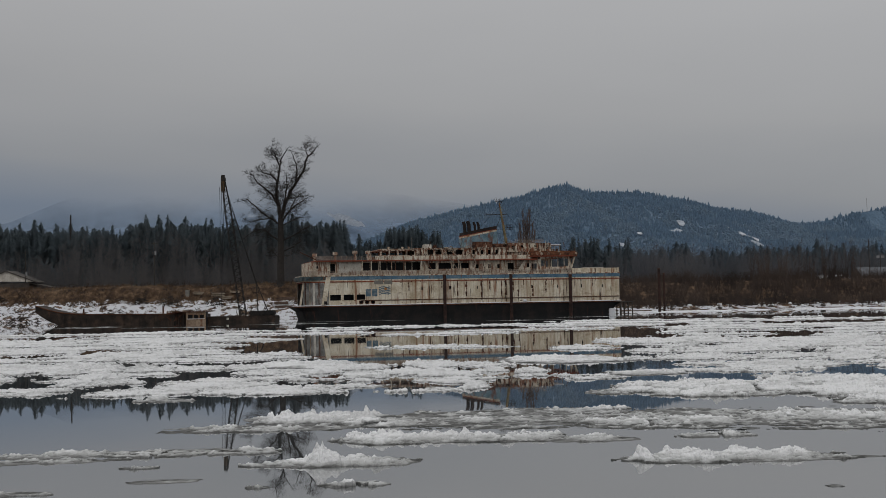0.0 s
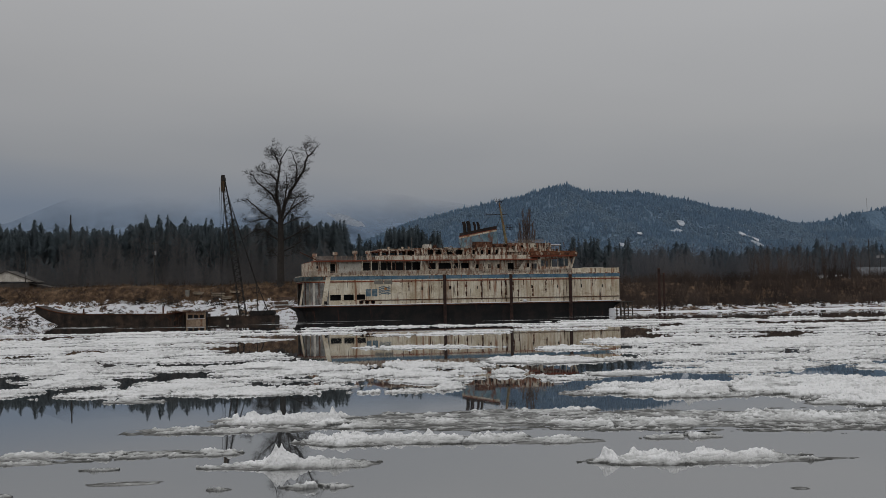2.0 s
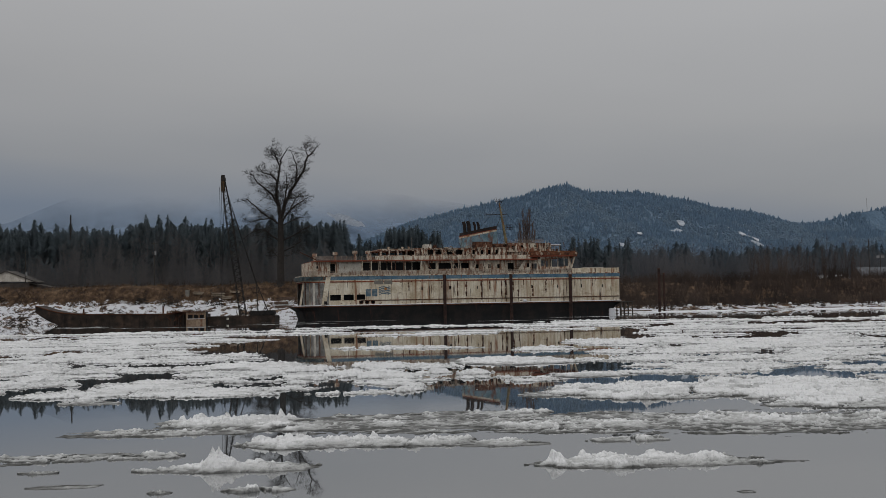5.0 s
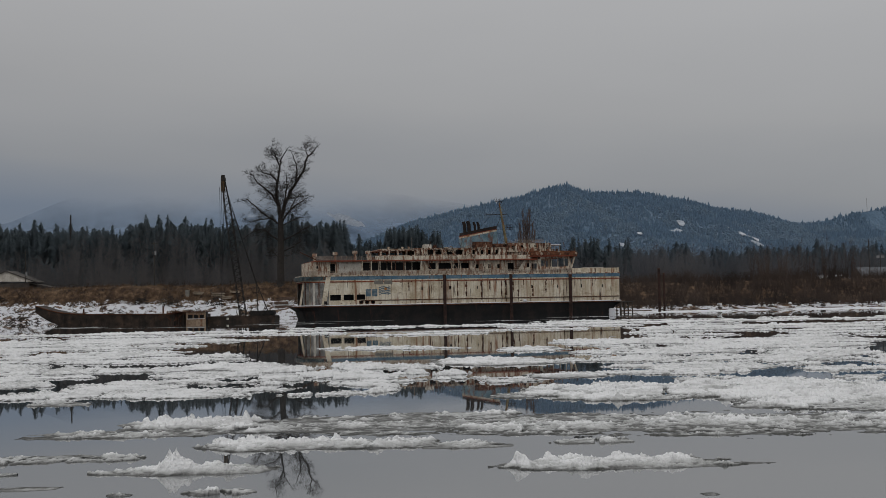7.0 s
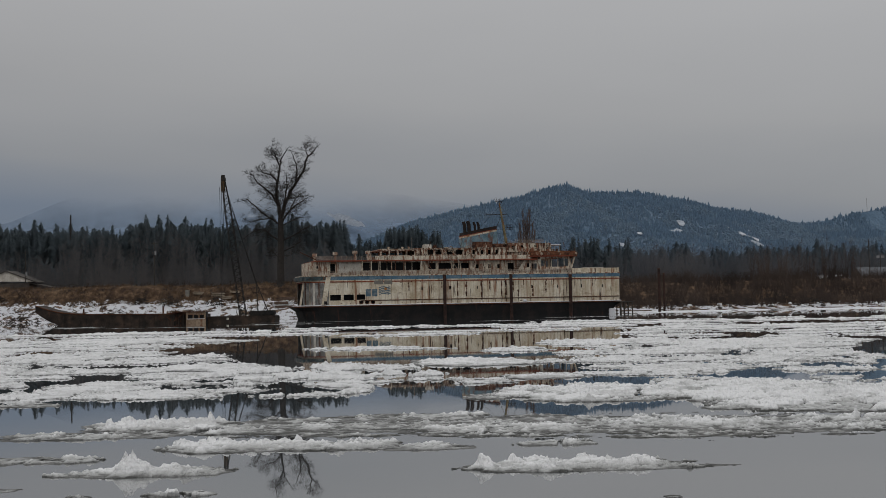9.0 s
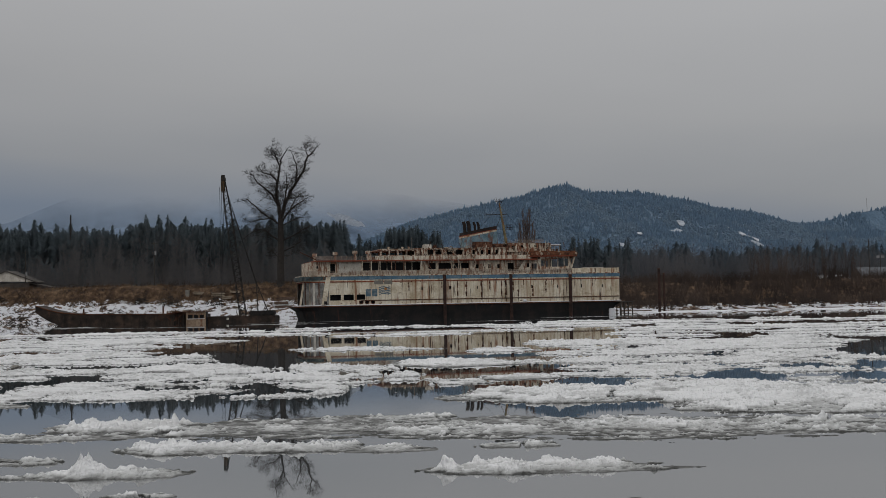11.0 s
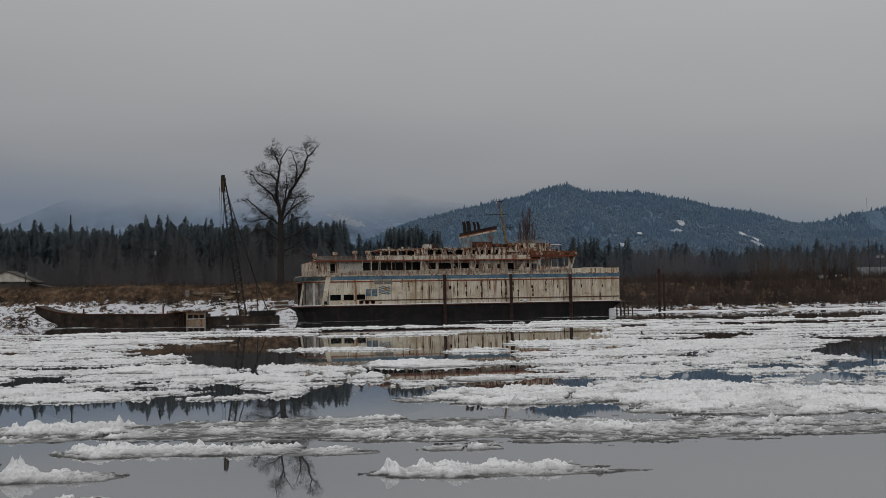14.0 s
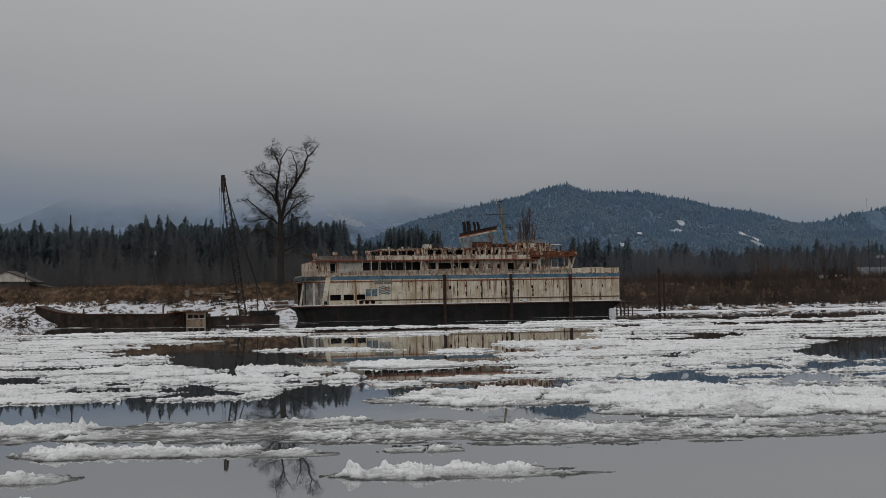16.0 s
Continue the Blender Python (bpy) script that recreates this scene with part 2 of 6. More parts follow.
def sheet(name, xs, ys, zf, material, smooth=True):
    X, Y = np.meshgrid(xs, ys)
    Z = zf(X, Y)
    nx, ny = len(xs), len(ys)
    verts = np.stack([X.ravel(), Y.ravel(), Z.ravel()], 1)
    i = np.arange(nx * ny).reshape(ny, nx)
    faces = np.stack([i[:-1, :-1].ravel(), i[:-1, 1:].ravel(), i[1:, 1:].ravel(), i[1:, :-1].ravel()], 1)
    return raw(name, verts.tolist(), faces.tolist(), material, smooth=smooth)


# ---- water ----
def water_material():
    m = bpy.data.materials.new("still_river_water")
    m.use_nodes = True
    t = m.node_tree
    b = t.nodes["Principled BSDF"]
    b.inputs["Base Color"].default_value = (0.072, 0.077, 0.080, 1)
    b.inputs["Roughness"].default_value = 0.018
    b.inputs["IOR"].default_value = 1.55
    b.inputs["Coat Weight"].default_value, b.inputs["Coat Roughness"].default_value, b.inputs["Coat IOR"].default_value = 0.6, 0.018, 1.55
    co = t.nodes.new("ShaderNodeTexCoord")
    mp = t.nodes.new("ShaderNodeMapping")
    mp.inputs["Scale"].default_value = (0.16, 0.42, 1)
    t.links.new(co.outputs["Object"], mp.inputs[0])
    n1 = t.nodes.new("ShaderNodeTexNoise")
    n1.inputs["Scale"].default_value, n1.inputs["Detail"].default_value = 0.5, 2.0
    t.links.new(mp.outputs[0], n1.inputs["Vector"])
    bp = t.nodes.new("ShaderNodeBump")
    bp.inputs["Strength"].default_value, bp.inputs["Distance"].default_value = 1.0, 0.0013
    t.links.new(n1.outputs[0], bp.inputs["Height"])
    t.links.new(bp.outputs[0], b.inputs["Normal"])
    t.links.new(bp.outputs[0], b.inputs["Coat Normal"])
    return m


bm = B()
bmesh.ops.create_grid(bm, x_segments=1, y_segments=1, size=1)
bmesh.ops.transform(bm, matrix=Matrix.Translation((0, -500, 0)) @ Matrix.Diagonal((2600, 1000, 1, 1)), verts=bm.verts)
tagged(part("water", bm, water_material()), "calm grey river water with mirror reflections", "water", kind="structure")


# ---- the far bank, one sheet of ground to the hills ----
def ground_material():
    m = surface("bank_ground", [(0.030, 0.019, 0.013), (0.085, 0.051, 0.030), (0.18, 0.115, 0.068)], 0.45, 0.95, fine=14, bump=0.8, bump_scale=0.5)
    t = m.node_tree
    b = t.nodes["Principled BSDF"]
    old = b.inputs["Base Color"].links[0].from_socket
    co = t.nodes.new("ShaderNodeTexCoord")
    sp = t.nodes.new("ShaderNodeSeparateXYZ")
    t.links.new(co.outputs["Object"], sp.inputs[0])
    nz = t.nodes.new("ShaderNodeTexNoise")
    nz.inputs["Scale"].default_value, nz.inputs["Detail"].default_value, nz.inputs["Roughness"].default_value = 0.30, 8.0, 0.72
    t.links.new(co.outputs["Object"], nz.inputs["Vector"])
    # snow lies on the low shelf, less of it upstream
    reach = t.nodes.new("ShaderNodeMapRange")
    reach.inputs["From Min"].default_value, reach.inputs["From Max"].default_value = -40.0, 60.0
    reach.inputs["To Min"].default_value, reach.inputs["To Max"].default_value = 8.1, 3.2
    t.links.new(sp.outputs[0], reach.inputs[0])
    low = t.nodes.new("ShaderNodeMath")
    low.operation = "SUBTRACT"
    t.links.new(reach.outputs[0], low.inputs[0])
    t.links.new(sp.outputs[2], low.inputs[1])
    lim = t.nodes.new("ShaderNodeMapRange")
    lim.inputs["From Min"].default_value, lim.inputs["From Max"].default_value = -0.8, 2.0
    lim.inputs["To Min"].default_value, lim.inputs["To Max"].default_value = -0.26, 0.055
    t.links.new(low.outputs[0], lim.inputs[0])
    add = t.nodes.new("ShaderNodeMath")
    t.links.new(lim.outputs[0], add.inputs[0])
    t.links.new(nz.outputs[0], add.inputs[1])
    hard = t.nodes.new("ShaderNodeMapRange")
    hard.inputs["From Min"].default_value, hard.inputs["From Max"].default_value = 0.50, 0.55
    t.links.new(add.outputs[0], hard.inputs[0])
    mx = t.nodes.new("ShaderNodeMix")
    mx.data_type = "RGBA"
    t.links.new(hard.outputs[0], mx.inputs[0])
    t.links.new(old, mx.inputs[6])
    mx.inputs[7].default_value = (0.72, 0.73, 0.76, 1)
    t.links.new(mx.outputs[2], b.inputs["Base Color"])
    return m


def smooth01(x, a, b):
    s = np.clip((x - a) / (b - a), 0, 1)
    return s * s * (3 - 2 * s)


def bank_height(X, Y):
    left = 1 - smooth01(X, -45.0, 60.0)
    shore = 417 + 7 * left + 4 * (rough_noise(X * 0.03, Y * 0 + 3, 5) - 0.5)
    d = Y - shore
    z_left = 6.0 * smooth01(d, 0, 22) + 6.2 * smooth01(d, 20, 30)
    z_right = 1.6 * smooth01(d, 0, 8) + 9.0 * smooth01(d, 8, 40)
    z = left * z_left + (1 - left) * z_right
    bump = (rough_noise(X * 0.22, Y * 0.22, 8) - 0.5) * 2.2 * smooth01(d, 1, 8) * (1 - smooth01(d, 34, 44))
    z = z + bump - 1.5 * smooth01(-d, 0, 12)
    return z - 3.0 * smooth01(d, 60, 140)


xs = np.concatenate([np.linspace(-2600, -240, 40), np.linspace(-230, 230, 420), np.linspace(240, 2600, 40)])
ys = np.concatenate([np.linspace(405, 470, 70), np.linspace(475, 700, 24), np.linspace(740, 4950, 24)])
tagged(sheet("ground", xs, ys, bank_height, ground_material()), "brown grassy river bank with patchy snow on its shelf", "ground", kind="structure")


# ---- mountains ----
def mountain_material(name, colours, snow, scale):
    m = surface(name, colours, scale, 1.0, fine=16, bump=0.6, bump_scale=6.0, spec=0.0, stretch=(1, 0.4, 1),
                streaks=[(snow, 0.09, 0.016, 0.54, 0.70, 0.16)])
    return m


def ridge(name, crest_x, crest_z, y0, depth, material, seed, label, serrate):
    """A range of hills under a smooth crest line, falling to both sides, ragged with woods."""
    xs = np.linspace(crest_x[0], crest_x[-1], 900)
    ys = np.linspace(y0 - depth, y0 + depth * 0.3, 56)
    line = np.interp(xs, crest_x, crest_z)
    kernel = np.hanning(31)
    line = np.convolve(np.pad(line, 15, mode="edge"), kernel / kernel.sum(), mode="valid")

    def zf(X, Y):
        crest = np.interp(X, xs, line)
        s = np.clip(1 - np.abs(Y - y0) / np.where(Y < y0, depth, depth * 0.3), 0, 1)
        gully = rough_noise(X * 0.006, Y * 0.004, seed, 5)
        z = crest * s ** (0.75 + 0.5 * gully) * (1 - 0.16 * (1 - s) * gully)
        woods_top = serrate * rough_noise(X * 0.11, Y * 0.05, seed + 4, 3, 0.9)
        return z + woods_top * s - 16
    tagged(sheet(name, xs, ys, zf, material, smooth=True), label, "mountain", kind="structure")
    return zf


# distance haze is put into the hill's colours as a pale blue
m_hill = mountain_material("forested_hill_painted_haze", [(0.086, 0.132, 0.186), (0.112, 0.164, 0.224), (0.146, 0.198, 0.258)], (0.36, 0.40, 0.45), 0.010)
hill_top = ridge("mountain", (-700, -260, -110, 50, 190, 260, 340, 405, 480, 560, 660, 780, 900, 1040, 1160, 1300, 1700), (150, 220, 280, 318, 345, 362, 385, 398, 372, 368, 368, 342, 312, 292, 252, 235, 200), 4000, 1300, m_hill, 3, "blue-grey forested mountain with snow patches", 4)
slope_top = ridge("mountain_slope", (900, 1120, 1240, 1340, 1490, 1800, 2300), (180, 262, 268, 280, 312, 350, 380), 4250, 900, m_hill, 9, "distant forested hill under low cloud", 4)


def clearings(x, y):
    """Snowy cuts in the woods of the hill: above 0 inside one."""
    inside = np.full(np.shape(x), -9.0)
    for cx, cy, wx, wy in ((705, 3593, 15, 40), (672, 3500, 24, 34), (824, 3531, 11, 36), (851, 3440, 17, 55), (878, 3400, 13, 40), (868, 3355, 22, 28), (536, 3327, 13, 26), (474, 3227, 11, 20), (905, 3600, 8, 20)):
        inside = np.maximum(inside, 1 - np.hypot((x - cx) / wx, (y - cy) / wy))
    return inside + 1.1 * (rough_noise(x * 0.06, y * 0.035, 61, 3) - 0.5)


def hill_woods(name, top, count, x0, x1, y0, y1, seed, material, label, bare, low=110):
    """Tapered trees all over a slope; bare: the lighter leafless patches, or the conifers round them."""
    g = np.random.default_rng(seed)
    x, y = g.uniform(x0, x1, count), g.uniform(y0, y1, count)
    z = top(x, y)
    patch = rough_noise(x * 0.010, y * 0.006, 23, 4, 0.6) + 0.10 * g.uniform(-1, 1, count) + np.where((z > 150) & (z < 300), 0.06, -0.06)
    keep = (z > low) & (clearings(x, y) < 0.12) & ((patch > 0.61) == bare)
    x, y, z = x[keep], y[keep], z[keep]
    n = len(x)
    h = g.uniform(7, 14, n) * (1 + 0.6 * (g.uniform(0, 1, n) > 0.93)) * (0.85 if bare else 1.0)
    r = h * (g.uniform(0.28, 0.40, n) if bare else g.uniform(0.20, 0.32, n))
    a0 = g.uniform(0, 6.28, n)
    rings = ((0.0, 0.5), (0.35, 1.0), (0.8, 0.7)) if bare else ((0.0, 1.0), (0.45, 0.62))
    cols = []
    for f, w in rings:
        for k in range(5):
            a = a0 + k * 1.2566 + f
            w2 = r * w * g.uniform(0.7, 1.3, n)
            cols.append(np.stack([x + np.cos(a) * w2, y + np.sin(a) * w2, z - 2 + h * f], 1))
    cols.append(np.stack([x, y, z + h - 2], 1))
    m = len(cols)
    verts = np.stack(cols, 1).reshape(-1, 3)
    shape = []
    for ring in range(len(rings)):
        for k in range(5):
            a, b = ring * 5 + k, ring * 5 + (k + 1) % 5
            if ring < len(rings) - 1:
                shape += [(a, b, b + 5), (a, b + 5, a + 5)]
            else:
                shape.append((a, b, m - 1))
    faces = (np.arange(n)[:, None, None] * m + np.array(shape)[None]).reshape(-1, 3)
    return tagged(raw(name, verts.tolist(), faces.tolist(), material), label, "forest", kind="stuff")


def wood_material(name, dark, light):
    """Each tree its own shade between two colours."""
    m = surface(name, [dark, light], 0.012, 1.0, spec=0.0, fine=20)
    t = m.node_tree
    b = t.nodes["Principled BSDF"]
    geo = t.nodes.new("ShaderNodeNewGeometry")
    shade = t.nodes.new("ShaderNodeMapRange")
    shade.inputs["To Min"].default_value, shade.inputs["To Max"].default_value = 0.90, 1.10
    t.links.new(geo.outputs["Random Per Island"], shade.inputs[0])
    mul = t.nodes.new("ShaderNodeVectorMath")
    mul.operation = "SCALE"
    t.links.new(b.inputs["Base Color"].links[0].from_socket, mul.inputs[0])
    t.links.new(shade.outputs[0], mul.inputs["Scale"])
    t.links.new(mul.outputs[0], b.inputs["Base Color"])
    return m


# tree colours lifted and blued so that they carry the haze
m_hill_fir = wood_material("firs_painted_haze", (0.200, 0.290, 0.390), (0.230, 0.324, 0.424))
m_hill_bare = wood_material("bare_woods_painted_haze", (0.228, 0.315, 0.405), (0.268, 0.352, 0.434))
for m in (m_hill_fir, m_hill_bare):
    let_light_through(m, 0.5)
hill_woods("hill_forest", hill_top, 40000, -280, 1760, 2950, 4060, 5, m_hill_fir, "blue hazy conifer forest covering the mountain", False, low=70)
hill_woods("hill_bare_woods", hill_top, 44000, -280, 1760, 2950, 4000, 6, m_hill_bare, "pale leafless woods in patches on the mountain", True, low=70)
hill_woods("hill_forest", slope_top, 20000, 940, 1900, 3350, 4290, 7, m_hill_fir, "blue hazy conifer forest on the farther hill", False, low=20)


def snow_cuts():
    """Snow lying in the cleared cuts, draped on the slope."""
    xs, ys = np.arange(440, 930, 3.0), np.arange(3190, 3660, 4.5)
    X, Y = np.meshgrid(xs, ys)
    Z = hill_top(X, Y) + 4.0
    i = np.arange(X.size).reshape(X.shape)
    faces = np.stack([i[:-1, :-1].ravel(), i[:-1, 1:].ravel(), i[1:, 1:].ravel(), i[1:, :-1].ravel()], 1)
    inside = (clearings(X, Y).ravel()[faces] > 0.25).all(1)
    m = surface("snow_on_cut_slope", [(0.26, 0.30, 0.35), (0.50, 0.53, 0.57)], 0.03, 1.0, spec=0.0, fine=6)
    return tagged(raw("snow_clearing", np.stack([X.ravel(), Y.ravel(), Z.ravel()], 1).tolist(), faces[inside].tolist(), m), "snow-covered clearings on the wooded mountain", "snow", kind="structure")


snow_cuts()


def mist_material():
    # mist painted into the material: pale blue colour, alpha thinning out with height
    m = surface("mountain_painted_mist", [(0.165, 0.235, 0.335), (0.21, 0.28, 0.38)], 0.004, 1.0, spec=0.0, bump=0.1, bump_scale=3.0, streaks=[((0.62, 0.65, 0.70), 0.004, 0.012, 0.66, 0.70, 0.7)])
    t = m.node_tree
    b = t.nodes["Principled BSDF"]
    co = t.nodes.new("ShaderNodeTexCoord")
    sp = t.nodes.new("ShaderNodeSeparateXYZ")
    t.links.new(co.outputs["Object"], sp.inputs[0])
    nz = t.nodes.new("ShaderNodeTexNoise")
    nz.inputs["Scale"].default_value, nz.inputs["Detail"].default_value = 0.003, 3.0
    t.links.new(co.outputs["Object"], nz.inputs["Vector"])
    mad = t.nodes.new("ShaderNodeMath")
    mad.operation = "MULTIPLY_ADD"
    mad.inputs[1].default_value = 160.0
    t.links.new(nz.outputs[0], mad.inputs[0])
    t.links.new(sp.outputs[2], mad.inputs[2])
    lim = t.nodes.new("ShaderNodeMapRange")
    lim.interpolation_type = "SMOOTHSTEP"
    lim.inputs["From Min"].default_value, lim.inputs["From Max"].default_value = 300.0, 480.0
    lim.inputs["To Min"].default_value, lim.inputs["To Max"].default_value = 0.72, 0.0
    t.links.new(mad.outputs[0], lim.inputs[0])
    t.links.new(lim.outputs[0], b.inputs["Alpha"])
    return m


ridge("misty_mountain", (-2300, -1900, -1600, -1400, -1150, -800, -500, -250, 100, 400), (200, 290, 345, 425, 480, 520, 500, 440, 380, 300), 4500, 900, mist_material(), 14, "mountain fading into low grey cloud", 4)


def snowfield():
    """A cleared strip of snow on the misty slope."""
    # snow greyed and blued, the mist before it put into its colour
    m = surface("snow_painted_mist", [(0.215, 0.25, 0.30), (0.29, 0.32, 0.365)], 0.02, 1.0, spec=0.0)
    xs, vs = np.linspace(-392, -258, 60), np.linspace(-1, 1, 10)
    X, V = np.meshgrid(xs, vs)
    mid = 312 - (X + 392) * 0.36
    half = (3 + 19 * rough_noise(X * 0.035, X * 0, 5, 3)) * np.sin(np.clip((X + 392) / 134, 0, 1) * np.pi) ** 0.5
    Z = mid + V * half + 13 * (rough_noise(X * 0.07, V * 0.8 + 2, 8, 4) - 0.5)
    Y = 4080 + (Z - 280) * 1.2
    i = np.arange(X.size).reshape(X.shape)
    faces = np.stack([i[:-1, :-1].ravel(), i[:-1, 1:].ravel(), i[1:, 1:].ravel(), i[1:, :-1].ravel()], 1)
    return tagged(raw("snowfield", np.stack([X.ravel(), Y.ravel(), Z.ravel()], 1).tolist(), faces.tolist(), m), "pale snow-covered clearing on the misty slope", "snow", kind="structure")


snowfield()


# ---- ice floes that drift down the river ----
def blocks(x, y, seed=0):
    """Broken ice: for each place the height of its nearest block, tilted, and the gap to the next one."""
    xi, yi = np.floor(x).astype(np.int64), np.floor(y).astype(np.int64)
    best, second, val = np.full(x.shape, 9.0), np.full(x.shape, 9.0), np.zeros(x.shape)

    def h(i, j, k):
        n = (i * 374761393 + j * 668265263 + (seed * 31 + k) * 974634541) & 0xFFFFFFFF
        n = ((n ^ (n >> 13)) * 1274126177) & 0xFFFFFFFF
        return ((n ^ (n >> 16)) & 0xFFFF) / 65535.0
    for di in (-1, 0, 1):
        for dj in (-1, 0, 1):
            i, j = xi + di, yi + dj
            dx, dy = x - i - h(i, j, 1), y - j - h(i, j, 2)
            d = np.hypot(dx, dy)
            here = h(i, j, 3) + (h(i, j, 4) - 0.5) * 0.9 * dx + (h(i, j, 5) - 0.5) * 0.9 * dy
            closer = d < best
            second = np.where(closer, best, np.minimum(second, d))
            val = np.where(closer, here, val)
            best = np.where(closer, d, best)
    return val, second - best


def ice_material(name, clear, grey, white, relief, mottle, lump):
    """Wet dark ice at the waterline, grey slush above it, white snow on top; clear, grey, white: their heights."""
    m = bpy.data.materials.new(name)
    m.use_nodes = True
    t = m.node_tree
    b = t.nodes["Principled BSDF"]
    b.inputs["Roughness"].default_value = 0.75
    b.inputs["Specular IOR Level"].default_value = 0.3
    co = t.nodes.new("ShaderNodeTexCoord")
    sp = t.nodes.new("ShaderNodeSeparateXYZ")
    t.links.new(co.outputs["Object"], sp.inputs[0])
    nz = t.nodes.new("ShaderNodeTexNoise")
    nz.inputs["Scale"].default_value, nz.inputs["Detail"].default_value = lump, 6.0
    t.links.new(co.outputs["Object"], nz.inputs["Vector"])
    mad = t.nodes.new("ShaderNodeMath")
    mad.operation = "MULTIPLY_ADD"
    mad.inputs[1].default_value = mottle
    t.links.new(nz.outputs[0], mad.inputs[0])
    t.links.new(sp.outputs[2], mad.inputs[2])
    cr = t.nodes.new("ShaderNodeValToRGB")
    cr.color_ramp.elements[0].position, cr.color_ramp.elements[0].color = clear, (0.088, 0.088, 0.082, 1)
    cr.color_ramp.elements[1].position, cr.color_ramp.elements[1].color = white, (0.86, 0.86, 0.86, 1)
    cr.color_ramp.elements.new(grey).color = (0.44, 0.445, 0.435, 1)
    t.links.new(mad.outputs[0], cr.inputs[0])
    mp = t.nodes.new("ShaderNodeMapping")
    mp.inputs["Scale"].default_value = (0.22, 0.7, 1.0)
    t.links.new(co.outputs["Object"], mp.inputs[0])
    stain = t.nodes.new("ShaderNodeTexNoise")
    stain.inputs["Scale"].default_value, stain.inputs["Detail"].default_value, stain.inputs["Roughness"].default_value = 1.0, 8.0, 0.65
    t.links.new(mp.outputs[0], stain.inputs["Vector"])
    dirty = t.nodes.new("ShaderNodeMapRange")
    dirty.inputs["From Min"].default_value, dirty.inputs["From Max"].default_value, dirty.inputs["To Max"].default_value = 0.47, 0.66, 0.6
    t.links.new(stain.outputs[0], dirty.inputs[0])
    mx = t.nodes.new("ShaderNodeMix")
    mx.data_type = "RGBA"
    t.links.new(dirty.outputs[0], mx.inputs[0])
    t.links.new(cr.outputs[0], mx.inputs[6])
    mx.inputs[7].default_value = (0.44, 0.44, 0.43, 1)
    t.links.new(mx.outputs[2], b.inputs["Base Color"])
    n2 = t.nodes.new("ShaderNodeTexNoise")
    n2.inputs["Scale"].default_value, n2.inputs["Detail"].default_value = 7.0, 6.0
    t.links.new(co.outputs["Object"], n2.inputs["Vector"])
    bp = t.nodes.new("ShaderNodeBump")
    bp.inputs["Strength"].default_value, bp.inputs["Distance"].default_value = 0.9, relief
    t.links.new(n2.outputs[0], bp.inputs["Height"])
    t.links.new(bp.outputs[0], b.inputs["Normal"])
    return m


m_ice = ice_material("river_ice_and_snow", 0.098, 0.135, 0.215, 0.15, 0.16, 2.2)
# same ramp, turning white at lower heights, for pans and fields past 62 m
m_pack = ice_material("snowy_pack_ice_paler", 0.116, 0.150, 0.205, 0.20, 0.26, 3.4)
drifting = []
LABELS = {"heap": "white heaped snowy ice floe drifting on the river", "slush": "low grey slush ice floe drifting on the river",
          "field": "wide lumpy field of white drift ice", "pan": "flat ragged white ice floe drifting on the river", "skin": "thin grey skin of slush ice on calm water"}
TURN = 4.0


def current(d):
    """The river's speed by the distance from the near bank."""
    return float(np.interp(d, (30, 35, 39, 45, 55, 65, 78, 90, 100, 150, 200, 300, 450), (0.45, 0.53, 0.585, 0.66, 0.655, 0.68, 0.72, 0.76, 0.73, 0.66, 0.58, 0.40, 0.30)))


